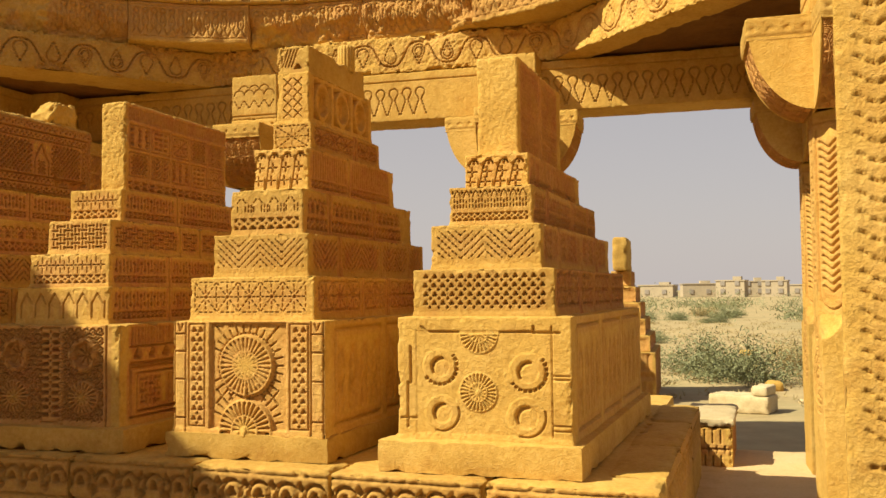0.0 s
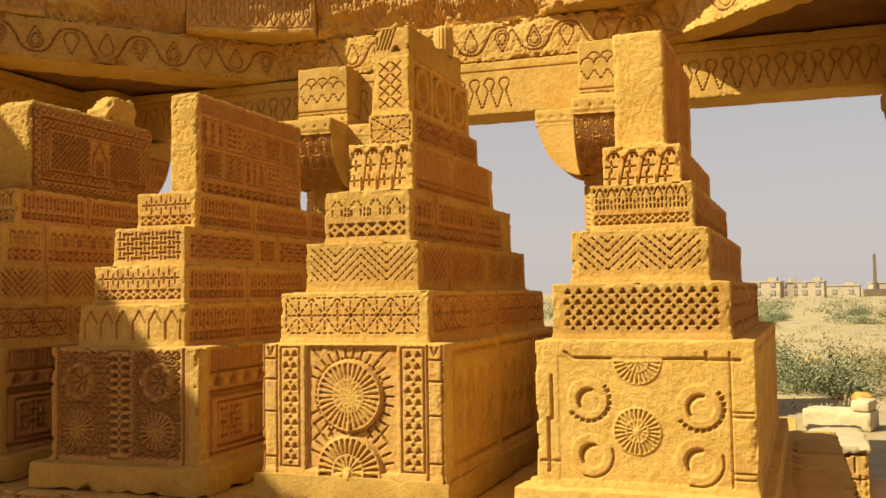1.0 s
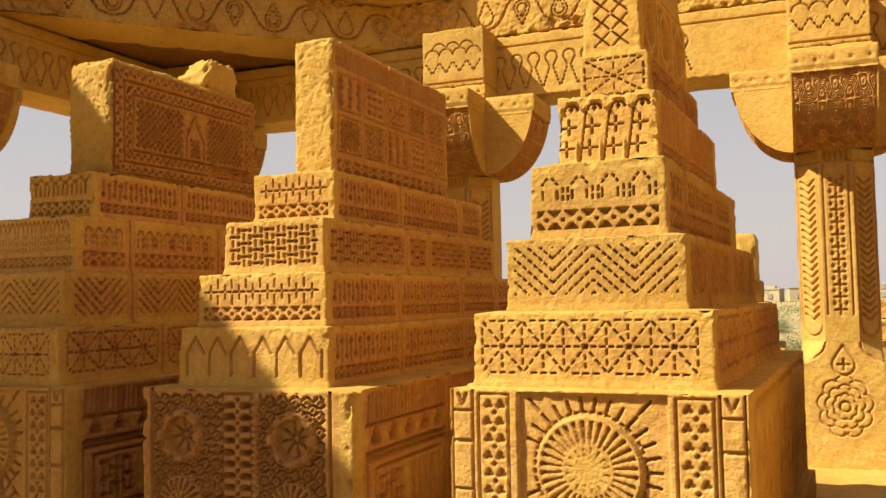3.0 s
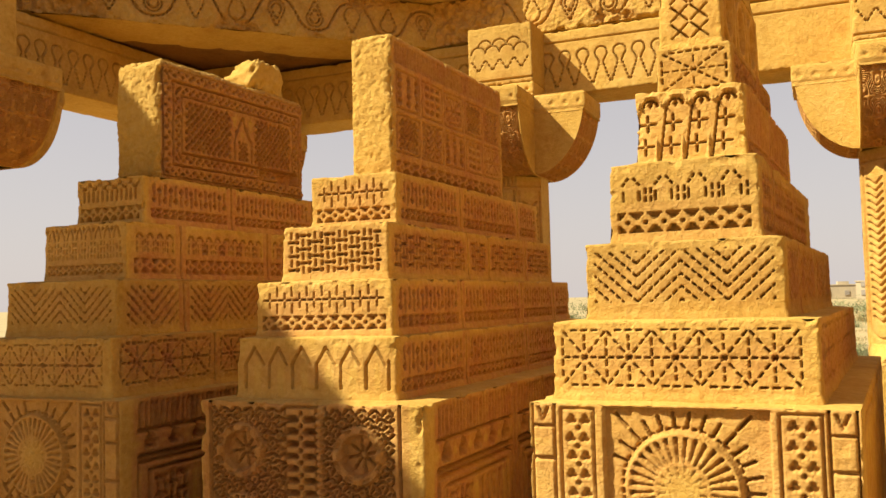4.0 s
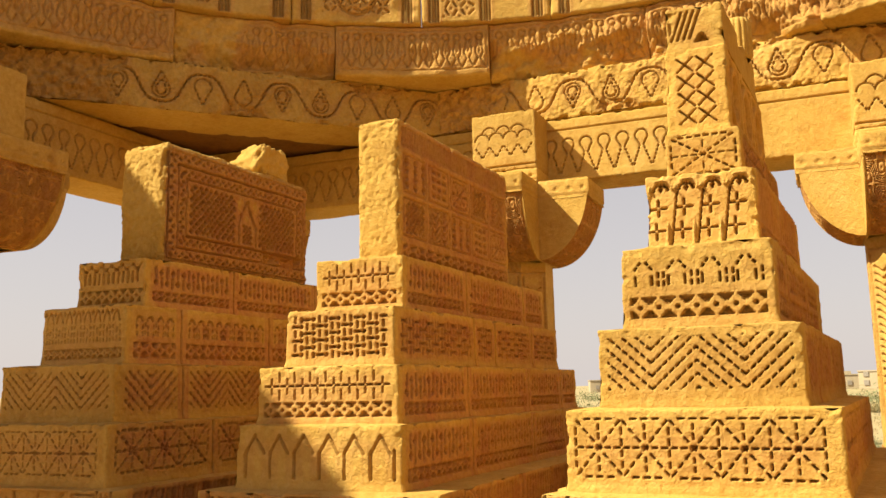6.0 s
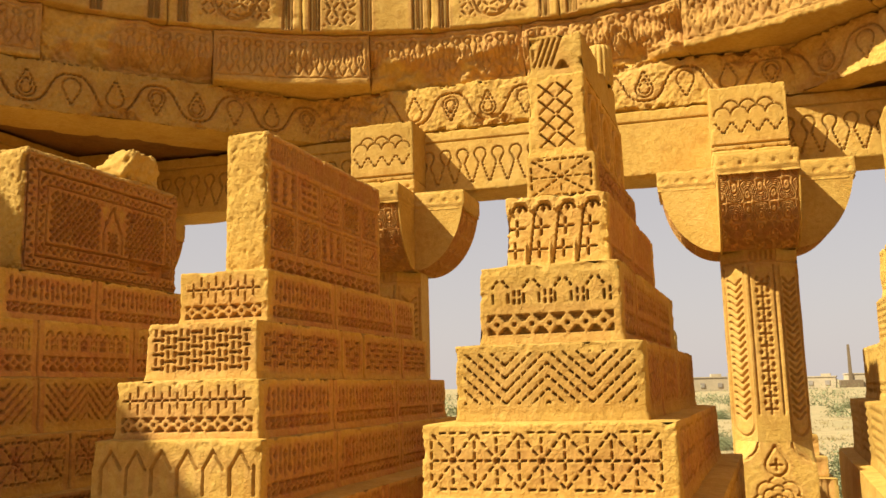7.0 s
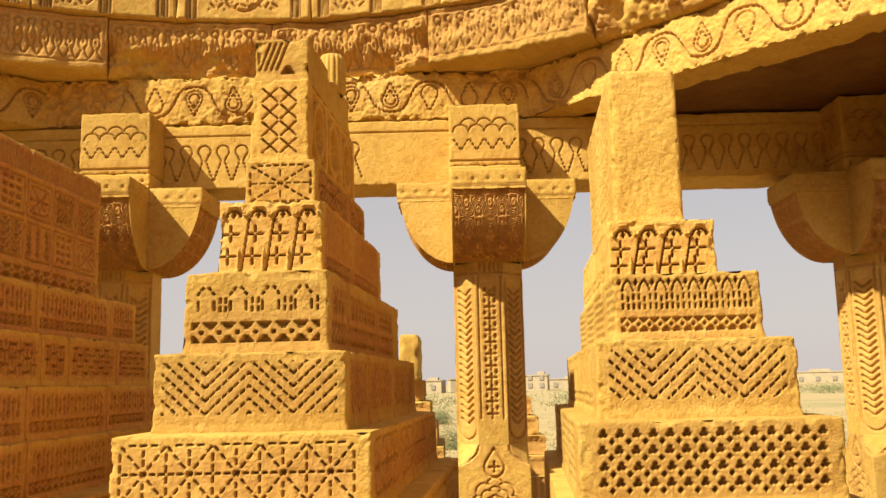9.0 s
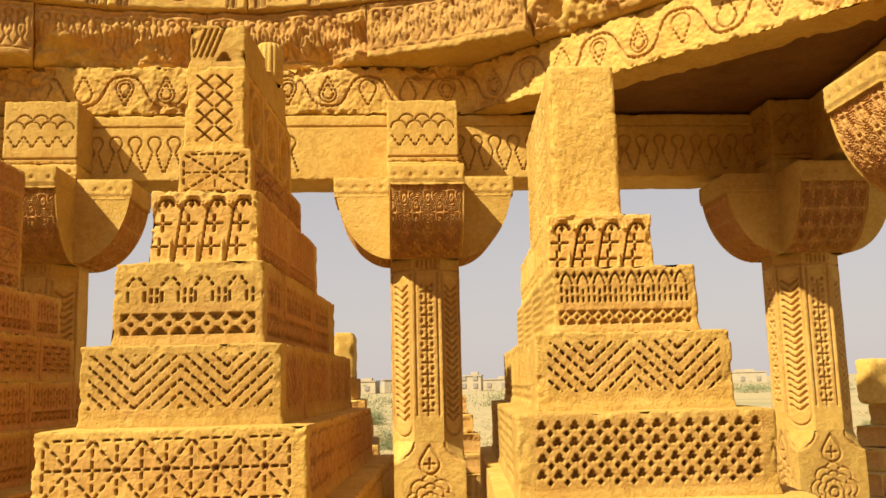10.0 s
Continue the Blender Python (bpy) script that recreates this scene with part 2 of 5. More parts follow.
def block(name, sx, sy, sz, material, r=0.012, carve={}, res=0.006, coarse=0.05, rough=0.004, chips=0.010, seed=0, shape=None, bed=0.0, pits=0.0):
    """A hewn block sx by sy by sz standing on its origin: rounded, worn and chipped edges, and carved faces cut into it."""
    half = np.array((sx, sy, sz)) / 2
    inner = half - min(r, 0.45 * min(sx, sy, sz))
    verts, quads, patina_shade, base = [], [], [], 0
    for key, (ex, ey, en) in FACES.items():
        ex, ey, en = (np.array(a, dtype=float) for a in (ex, ey, en))
        w, h = 2 * abs(ex @ half), 2 * abs(ey @ half)
        rs = coarse if key not in carve else (res.get(key, coarse) if isinstance(res, dict) else res)
        f = Face(w, h, rs)
        if key in carve:
            carve[key](f)
        s, t = np.meshgrid(f.s - w / 2, f.t - h / 2)
        p = s.reshape(-1, 1) * ex + t.reshape(-1, 1) * ey + en * abs(en @ half)
        q = np.clip(p, -inner, inner)
        n = p - q
        n /= np.linalg.norm(n, axis=1, keepdims=True) + 1e-9
        rr = np.linalg.norm(half - inner) / math.sqrt(3)
        e = q + n * rr
        edge = np.sort((half - np.abs(p)) , axis=1)[:, 1]
        big = grainy(p + seed * 3.7, 9.0, seed, 3)
        d = rough * big + 0.5 * rough * grainy(p + seed, 50.0, seed + 5, 2)
        if chips:
            c = grainy(p + seed * 1.9, 24.0, seed + 9, 3)
            d -= chips * np.clip(c - 0.1, 0, 1) * 2.2 * np.clip(1 - edge / 0.035, 0, 1) * (np.clip((p[:, 2] + half[2]) / 0.05 - 0.4, 0, 1) if bed else 1)
        if pits and len(p) > 400:
            c = grainy(p + seed * 2.3, 95.0, seed + 13, 2)
            d -= pits * np.clip(c - 0.12, 0, 0.35) * 2.8 * (f.d.reshape(-1) < 0.001)
        d -= np.where(f.d > 0, DEEP * f.cut, 1.0).reshape(-1) * f.d.reshape(-1)
        e = e + n * d[:, None]
        e[:, 2] += half[2]
        verts.append(e)
        patina_shade.append(f.spread())
        idx = base + np.arange(f.nx * f.ny).reshape(f.ny, f.nx)
        quads.append(np.stack([idx[:-1, :-1], idx[:-1, 1:], idx[1:, 1:], idx[1:, :-1]], -1).reshape(-1, 4))
        base += f.nx * f.ny
    verts, quads = np.concatenate(verts), np.concatenate(quads)
    if bed:
        # the foot flares out a little in washed-down sand and runs on into the stone below
        low = np.clip(1 - verts[:, 2] / 0.030, 0, 1)
        verts[:, :2] += np.sign(verts[:, :2]) * (np.abs(verts[:, :2]) > half[:2] - 0.05) * (0.011 * low ** 2)[:, None]
        verts[:, 2] -= bed * np.clip(1 - verts[:, 2] / 0.014, 0, 1)
    if shape:
        verts = shape(verts)
    return mesh_of(name, verts, quads, material, patina_shade=np.concatenate(patina_shade))

# ---- carvings: each cuts its pattern into a face ----
DASH = 0.030


def zone(f, x0, y0, x1, y1):
    win = f.window(x0, y0, x1, y1, 0)
    s, t = np.meshgrid(f.s[win[1]], f.t[win[0]])
    return win, s - x0, t - y0


def vees(f, x0, y0, x1, y1, n, step=0.042, wide=0.0045, depth=0.013, dash=DASH):
    """Nested zigzag lines of short strokes, n valleys across."""
    win, s, t = zone(f, x0, y0, x1, y1)
    if not s.size:
        return
    wide = max(wide, 1.5 * f.soft)
    p = (x1 - x0) / n
    tri = np.abs(s % p - p / 2) * 0.92
    a = (t - tri) / step
    dist = np.abs(a - np.round(a)) * step * 0.72
    mask = np.clip((wide / 2 - dist) / f.soft * 1.7 + 0.5, 0, 1)
    b = np.abs(((np.abs(s % p - p / 2) * 1.38 / dash) + 0.25) % 1 - 0.5) * dash
    f.put(win, mask * np.clip((0.32 * dash - b) / f.soft + 0.5, 0, 1), depth)


def gems(f, x0, y0, x1, y1, n, depth=0.009, dots=True):
    """A row of diamonds left standing between cut triangles, a hole in each."""
    p, ym, hh = (x1 - x0) / n, (y0 + y1) / 2, (y1 - y0) / 2
    for k in range(n + 1):
        x = x0 + k * p
        for sg in (1, -1):
            y = ym + sg * hh
            for q in range(4):
                fr = 1 - q / 4
                xa, xb = max(x0, x - 0.34 * p * fr), min(x1, x + 0.34 * p * fr)
                f.seg(xa, y - sg * q * hh * 0.2, xb, y - sg * q * hh * 0.2, hh * 0.19, depth)
        if dots and k < n:
            f.disc(x + p / 2, ym, 0.12 * hh + 0.003, depth)


def stars(f, x0, y0, x1, y1, n):
    """A row of squares crossed both ways by strokes."""
    p = (x1 - x0) / n
    ym = (y0 + y1) / 2
    kw = dict(wide=0.0045, depth=0.013, dash=DASH)
    for k in range(n):
        a, b, m = x0 + k * p, x0 + (k + 1) * p, x0 + (k + 0.5) * p
        f.seg(a, y0, b, y1, **kw)
        f.seg(a, y1, b, y0, **kw)
        f.seg(m, y0 + 0.01, m, ym - 0.02, **kw)
        f.seg(m, y1 - 0.01, m, ym + 0.02, **kw)
        f.seg(a, ym, b, ym, **kw)
        f.seg(a, y0 + 0.02, a, y1 - 0.02, **kw)
        f.seg(a + 0.02, y0, b - 0.02, y0, **kw)
        f.seg(a + 0.02, y1, b - 0.02, y1, **kw)
    f.seg(x1, y0 + 0.02, x1, y1 - 0.02, **kw)


def arcade(f, x0, y0, x1, y1, n, bars=2, pointed=True, wide=0.005):
    """A row of small arches in strokes with upright bars between them."""
    p, h = (x1 - x0) / n, y1 - y0
    kw = dict(wide=wide, depth=0.014)
    for k in range(n):
        m, q = x0 + (k + 0.5) * p, 0.27 * p
        for sg in (-1, 1):
            f.seg(m + sg * q, y0, m + sg * q, y0 + 0.5 * h, dash=DASH, **kw)
            if pointed:
                f.seg(m + sg * q, y0 + 0.58 * h, m + sg * 0.005, y1, dash=0.026, **kw)
        if not pointed:
            f.ring(m, y0 + 0.58 * h, q, wide, 0.014, dashes=10, a0=0, a1=180, squash=1.3)
        for b in range(bars):
            x = x0 + k * p + (b - (bars - 1) / 2) * 0.016
            if x > x0:
                f.seg(x, y0, x, y0 + 0.62 * h, dash=DASH, **kw)


def pluses(f, x0, y0, x1, y1, n):
    """A row of open crosses of four strokes, with short bars and points between them."""
    p, ym, hh = (x1 - x0) / n, (y0 + y1) / 2, (y1 - y0) / 2
    arm = min(0.9 * hh, 0.40 * p)
    for k in range(n):
        m = x0 + (k + 0.5) * p
        for dx, dy in ((1, 0), (-1, 0), (0, 1), (0, -1)):
            f.seg(m + 0.30 * arm * dx, ym + 0.30 * arm * dy, m + arm * dx, ym + arm * dy, 0.0055)
        x = x0 + k * p
        if k:
            f.seg(x, y0, x, ym - 0.35 * hh, 0.0055)
            f.seg(x, ym + 0.35 * hh, x, y1, 0.0055)


def weave(f, x0, y0, x1, y1, c=0.030):
    """Basket work: strokes lying and standing by turns round small holes."""
    nx, ny = max(1, round((x1 - x0) / c)), max(1, round((y1 - y0) / c))
    cx, cy = (x1 - x0) / nx, (y1 - y0) / ny
    for i in range(nx):
        for j in range(ny):
            x, y = x0 + (i + 0.5) * cx, y0 + (j + 0.5) * cy
            k = (i + 2 * j) % 4
            if k == 0:
                f.seg(x - 0.36 * cx, y, x + 0.36 * cx, y, 0.009)
            elif k == 1:
                f.disc(x, y, 0.007)
            elif k == 2:
                f.seg(x, y - 0.36 * cy, x, y + 0.36 * cy, 0.009)
            else:
                f.box(x - 0.2 * cx, y - 0.42 * cy, x + 0.2 * cx, y + 0.3 * cy)


def leafy(f, x0, y0, x1, y1, c=0.034, seed=0):
    """Small leaves cut in turned fours, filling the ground between larger forms."""
    rng = random.Random(seed)
    nx, ny = max(1, round((x1 - x0) / c)), max(1, round((y1 - y0) / c))
    cx, cy = (x1 - x0) / nx, (y1 - y0) / ny
    for i in range(nx):
        for j in range(ny):
            x, y = x0 + (i + 0.5) * cx, y0 + (j + 0.5) * cy
            a = math.radians(45 if (i + j) % 2 else -45) + rng.uniform(-0.3, 0.3)
            q = 0.36 * c
            f.seg(x - q * math.cos(a), y - q * math.sin(a), x + q * math.cos(a), y + q * math.sin(a), 0.0085, 0.013)
            f.disc(x + 0.2 * c * math.cos(a), y + 0.2 * c * math.sin(a), 0.0062, 0.013)
            if (i + j) % 2 == 0:
                f.disc(x0 + i * cx, y0 + j * cy, 0.0048, 0.012)


def rosette(f, x, y, r, spokes=28, lift=0.024, a0=0, a1=360):
    """A wheel standing proud: a rim of rays, a second ring of rays, and a boss."""
    f.disc(x, y, r, 0.0)
    win = f.window(x - r, y - r, x + r, y + r, 0.01)
    s, t = np.meshgrid(f.s[win[1]], f.t[win[0]])
    if not s.size:
        return
    d = np.hypot(s - x, t - y)
    ang = np.degrees(np.arctan2(t - y, s - x)) % 360
    inside = np.clip((r - d) / f.soft + 0.5, 0, 1) * ((ang - a0) % 360 <= a1 - a0 if a1 - a0 < 360 else 1)
    a = f.d[win]
    a[:] = a * (1 - inside) - inside * lift * (0.45 + 0.55 * np.clip((r - d) / (0.22 * r), 0, 1))
    ph = np.abs((ang / 360 * spokes) % 1 - 0.5) * 2 * math.pi * d / spokes
    rays = np.clip((0.22 * 2 * math.pi * d / spokes - ph) / f.soft + 0.5, 0, 1) * (d > 0.50 * r) * (d < 0.93 * r)
    ph = np.abs((ang / 360 * spokes * 0.5) % 1 - 0.5) * 2 * math.pi * d / (spokes * 0.5)
    rays = np.maximum(rays, np.clip((0.34 * 2 * math.pi * d / spokes - ph) / f.soft + 0.3, 0, 1) * (d > 0.16 * r) * (d < 0.43 * r) * 0.9)
    a += inside * rays * (lift + 0.006)
    a -= inside * np.clip((0.10 * r - d) / f.soft + 0.5, 0, 1) * min(0.012, 0.7 * lift)


def crescent(f, x, y, r, teeth=0, lift=0.011):
    """A raised ring, thicker at its foot, with a deep groove inside its upper edge."""
    f.ring(x, y, r, 0.034, -0.45 * lift)
    f.disc(x, y, r * 0.72, 0.004)
    f.ring(x + 0.004, y - 0.004, r * 0.66, 0.010, 0.02, a0=70, a1=220)
    f.ring(x + 0.010, y - 0.008, r * 0.62, 0.012, 0.012, a0=80, a1=200)
    if teeth:
        f.ring(x, y, r + 0.02, 0.016, 0.016, dashes=teeth, a0=215, a1=400)
    else:
        f.ring(x, y, r + 0.021, 0.009, 0.012, a0=250, a1=380)


def lace(f, x0, y0, x1, y1, c=0.026):
    """Close openwork: upright strokes crossed by shorter ones, with dots between."""
    nx, ny = max(1, round((x1 - x0) / c)), max(1, round((y1 - y0) / (1.3 * c)))
    cx, cy = (x1 - x0) / nx, (y1 - y0) / ny
    for i in range(nx):
        for j in range(ny):
            x, y = x0 + (i + 0.5) * cx, y0 + (j + 0.5) * cy
            if (i + j) % 2:
                f.seg(x, y - 0.40 * cy, x, y + 0.40 * cy, 0.34 * c, 0.015)
            else:
                f.gem(x, y, 0.36 * cx, 0.30 * cy, 0.015)


def diaper(f, x0, y0, x1, y1, c=0.030):
    """Staggered small diamonds, the stone left standing as a net between them."""
    nx, ny = max(1, round((x1 - x0) / c)), max(1, round((y1 - y0) / (0.5 * c)))
    cx, cy = (x1 - x0) / nx, (y1 - y0) / ny
    for j in range(ny):
        for i in range(nx - j % 2):
            f.gem(x0 + (i + 0.5 + 0.5 * (j % 2)) * cx, y0 + (j + 0.5) * cy, 0.34 * cx, 0.66 * cy, 0.014)


def holes(f, x0, y0, x1, y1, p=0.052, q=0.044, r=0.0108, n=None):
    """Three-lobed holes in rows, with small diamond holes between the rows and the files."""
    nx, ny = n or (max(1, round((x1 - x0) / p)), max(1, round((y1 - y0) / q)))
    px, py = (x1 - x0) / nx, (y1 - y0) / ny
    for i in range(nx):
        for j in range(ny):
            x, y = x0 + (i + 0.5 + 0.08 * (j % 2)) * px, y0 + (j + 0.58) * py
            f.tri(x, y, r, 0.010)
            if i < nx - 1:
                f.gem(x + 0.5 * px, y - 0.46 * py, 0.0075, 0.0085, 0.011)


def flutes(f, x0, y0, x1, y1, p=0.03, depth=0.012):
    n = max(1, round((x1 - x0) / p))
    for k in range(n):
        x = x0 + (k + 0.5) * (x1 - x0) / n
        f.seg(x, y0, x, y1, 0.011, depth)


def outline(f, x0, y0, x1, y1, wide=0.009, depth=0.01, dash=0.0):
    f.path([(x0, y0), (x1, y0), (x1, y1), (x0, y1), (x0, y0)], wide=wide, depth=depth, dash=dash)


def panels(f, fill, widths=(0.5, 0.42, 0.5), gap=0.075, y0=0.03, y1=0.03, cut=1.0, skin=1.0):
    """Fill panels along a side, plain stone and an upright joint between them."""
    f.cut, f.skin = cut, skin
    x, k = 0.05, 0
    while x < f.w - 0.2:
        w = min(widths[k % len(widths)], f.w - 0.05 - x)
        fill(f, x, y0, x + w, f.h - y1)
        x += w + gap
        if x < f.w - 0.2:
            f.seg(x - gap / 2, 0, x - gap / 2, f.h, 0.008, 0.007)
        k += 1


def pat_star(f):
    f.skin = 0.55
    stars(f, 0.035, 0.045, f.w - 0.05, f.h - 0.03, max(2, round((f.w - 0.08) / 0.138)))

def pat_chevron(f):
    f.skin = 0.55
    vees(f, 0.03, 0.055, f.w - 0.03, f.h - 0.03, 2, 0.040, dash=0.026)



def pat_houses(f):
    """Little gabled houses in strokes, a stave of uprights between them, over a band of diamonds."""
    f.skin = 0.4
    n, y0, y1 = 4, 0.125, f.h - 0.05
    p, h = (f.w - 0.05) / n, y1 - y0
    kw = dict(wide=0.0062, depth=0.013)
    for k in range(n):
        m = 0.025 + (k + 0.46) * p
        q = 0.25 * p
        for sg in (-1, 1):
            f.seg(m + sg * q, y0, m + sg * q, y0 + 0.56 * h, dash=0.034, **kw)
            f.seg(m + sg * (q + 0.004), y0 + 0.64 * h, m + sg * 0.006, y1, dash=0.024, **kw)
        for b in (0, 1):
            x = 0.025 + (k + 0.90) * p + b * 0.019
            if x < f.w - 0.018:
                f.seg(x, y0, x, y0 + 0.62 * h, dash=0.034, **kw)
    gems(f, 0.03, 0.034, f.w - 0.03, 0.094, 7, 0.010)


def pat_arches(f):
    """Pointed arches with two strokes in each, over a band of diamonds."""
    f.skin = 0.4
    n, y0, y1 = 8, 0.088, f.h - 0.022
    p, h = (f.w - 0.044) / n, y1 - y0
    for k in range(n):
        a, m = 0.022 + k * p, 0.022 + (k + 0.5) * p
        for sg in (-1, 1):
            f.seg(m + sg * 0.33 * p, y0, m + sg * 0.33 * p, y0 + 0.60 * h, 0.0046, 0.009, 0.03)
            f.path([(m + sg * 0.33 * p, y0 + 0.66 * h), (m + sg * 0.22 * p, y0 + 0.86 * h), (m, y1)], wide=0.0046, depth=0.008)
        f.seg(m, y0, m, y0 + 0.52 * h, 0.0046, 0.009, 0.03)
        f.gem(a, y1 - 0.008, 0.006, 0.010, 0.010)
    gems(f, 0.025, 0.028, f.w - 0.025, 0.066, 12, 0.006)


def pat_trefoil(f):
    f.skin = 0.35
    holes(f, 0.045, 0.04, f.w - 0.04, f.h - 0.02, n=(14, 4), r=0.0125)


def pat_crosses(f):
    f.skin = 0.6
    pluses(f, 0.03, 0.085, f.w - 0.03, f.h - 0.025, max(3, round(f.w / 0.074)))
    gems(f, 0.03, 0.025, f.w - 0.03, 0.07, max(4, round(f.w / 0.058)))


def pat_meander(f):
    f.skin = 0.6
    weave(f, 0.03, 0.03, f.w - 0.03, f.h - 0.025, 0.027)



def pat_niches(f):
    n, y0, y1 = 6, 0.03, f.h - 0.04
    p = (f.w - 0.06) / n
    for k in range(n):
        a, b, m = 0.03 + k * p, 0.03 + (k + 1) * p, 0.03 + (k + 0.5) * p
        f.seg(a + 0.012, y0 + 0.01, a + 0.012, y1 - 0.06, 0.011, 0.006)
        f.path([(a + 0.012, y1 - 0.06), (m, y1), (b - 0.012, y1 - 0.06)], wide=0.010, depth=0.005)
    f.seg(f.w - 0.03, y0 + 0.01, f.w - 0.03, y1 - 0.05, 0.010, 0.008)


def pat_scallop(f):
    """Four round arches standing proud on leaning shafts, open crosses cut between them."""
    f.skin = 0.45
    n, top = 4, f.h - 0.018
    p = (f.w - 0.020) / n
    for k in range(n):
        m, r = 0.010 + (k + 0.5) * p, 0.47 * p
        y = top - r
        f.ring(m, y, 0.86 * r, 0.012, -0.012, a0=0, a1=180)
        f.ring(m, y, 0.60 * r, 0.008, 0.011, a0=0, a1=180, dashes=14)
        f.gem(m, y + 0.20 * r, 0.007, 0.012, 0.012)
        for j, yy in enumerate((0.72 * y, 0.34 * y)):
            c = m - 0.010 * (j + 1)
            a = 0.32 * p
            for dx, dy in ((1, 0), (-1, 0), (0, 1), (0, -1)):
                f.seg(c + 0.28 * a * dx, yy + 0.28 * a * dy, c + a * dx, yy + a * dy, 0.0062, 0.012)
        if k:
            x = 0.010 + k * p
            f.seg(x, y + 0.004, x - 0.026, 0.022, 0.014, -0.009)
            f.seg(x + 0.012, y - 0.004, x - 0.014, 0.022, 0.005, 0.011)


def pat_crossbox(f):
    """A square of strokes crossed both ways, twice across the face."""
    f.skin = 0.55
    stars(f, 0.022, 0.025, f.w - 0.022, f.h - 0.022, 2 if f.w > 1.5 * f.h else 1)


def pat_diamonds(f):
    x0, x1, y0, y1 = 0.04, f.w - 0.04, 0.03, f.h - 0.03
    nx, ny = 2, 4
    px, py = (x1 - x0) / nx, (y1 - y0) / ny
    for i in range(nx):
        for j in range(ny):
            a, b = x0 + i * px, y0 + j * py
            f.seg(a + 0.1 * px, b + 0.1 * py, a + 0.9 * px, b + 0.9 * py, 0.005)
            f.seg(a + 0.1 * px, b + 0.9 * py, a + 0.9 * px, b + 0.1 * py, 0.005)


def pat_cap(f):
    for k in range(4):
        f.seg(0.02 + 0.022 * k, 0.04, 0.06 + 0.022 * k, f.h - 0.02, 0.007, 0.008)
    for k in range(5):
        f.seg(f.w * 0.62 - 0.022 * (1 - k / 5), 0.025 + 0.006 * k, f.w * 0.62 + 0.022 * (1 - k / 5), 0.025 + 0.006 * k, 0.008, 0.016)


def pilaster(f, a, b, steps=(0.12, 0.47, 0.72, 0.88)):
    for x in (a, b):
        f.seg(x, 0, x, f.h, 0.008, 0.012)
    for k in steps:
        f.seg(a, k * f.h, b, k * f.h, 0.009, 0.010)
    f.path([(a + 0.02, 0.97 * f.h), ((a + b) / 2, 0.91 * f.h), (b - 0.02, 0.97 * f.h)], wide=0.008, depth=0.008)


def pat_B0(f):
    k, h = f.w / 0.944, f.h
    f.cut, f.skin = 0.8, 0.45
    for a, b in ((0.012, 0.082), (0.86, 0.932)):
        pilaster(f, a * k, b * k)
    for a, b in ((0.105, 0.205), (0.735, 0.845)):
        outline(f, a * k, 0.03, b * k, h - 0.02, 0.007, 0.008)
        holes(f, (a + 0.008) * k, 0.04, (b - 0.008) * k, h - 0.03, 0.046, 0.052, 0.0145)
    x0, x1 = 0.235 * k, 0.71 * k
    f.box(x0, 0.02, x1, h - 0.012, 0.010)
    xm = 0.462 * k
    for cx, cy, r in ((xm, 0.60 * h, 0.163), (xm, 0.02, 0.163)):
        for a in range(0, 360, 12):
            q = math.radians(a)
            for r0, r1 in ((1.10, 1.35), (1.45, 1.75)):
                xa, ya, xb, yb = cx + r0 * r * math.cos(q), cy + r0 * r * math.sin(q), cx + r1 * r * math.cos(q), cy + r1 * r * math.sin(q)
                if x0 + 0.02 < xb < x1 - 0.02 and 0.03 < yb < h - 0.02 and math.hypot(xb - xm, yb - 0.60 * h) > 0.175 and math.hypot(xb - xm, yb - 0.02) > 0.175:
                    f.seg(xa, ya, xb, yb, 0.0085, 0.026)
    rosette(f, xm, 0.02, 0.163, 30, 0.012)
    rosette(f, xm, 0.60 * h, 0.163, 32, 0.018)
    f.ring(xm, 0.60 * h, 0.176, 0.008, 0.02, dashes=44)
    f.seg(xm, 0.19, xm, 0.24, 0.02, -0.01)


def pat_D0(f):
    h = f.h
    f.cut, f.skin = 0.48, 0.08
    f.box(0.10, 0.03, f.w - 0.10, h - 0.07, 0.003)
    for a, b, c in ((0.055, 0.10, 0.46), (0.07, 0.46, 0.75)):
        f.seg(a, b * h, a, c * h, 0.012, 0.014)
    f.seg(0.02, 0.17 * h, 0.10, 0.17 * h, 0.010, 0.010)
    for k in (0.10, 0.14, 0.5, 0.53):
        f.seg(f.w - 0.10, k * h, f.w - 0.015, k * h, 0.009, 0.010)
    f.seg(f.w - 0.10, 0.03, f.w - 0.10, h - 0.05, 0.008, 0.012)
    f.seg(0.17, h - 0.075, 0.32, h - 0.078, 0.011, 0.018)
    f.seg(0.54, h - 0.078, 0.70, h - 0.075, 0.011, 0.018)
    f.seg(0.16, h - 0.075, 0.13, h - 0.05, 0.010, 0.012)
    f.seg(f.w - 0.19, h - 0.05, f.w - 0.19, h - 0.08, 0.012, 0.016)
    f.seg(f.w - 0.19, h - 0.08, f.w - 0.06, h - 0.08, 0.011, 0.012)
    crescent(f, 0.225, 0.365, 0.070, 22)
    crescent(f, 0.675, 0.345, 0.075, 24)
    crescent(f, 0.235, 0.135, 0.070)
    crescent(f, 0.665, 0.125, 0.078)
    rosette(f, 0.425, 0.24, 0.098, 26, 0.004)
    rosette(f, 0.43, h - 0.085, 0.10, 26, 0.004, 180, 360)


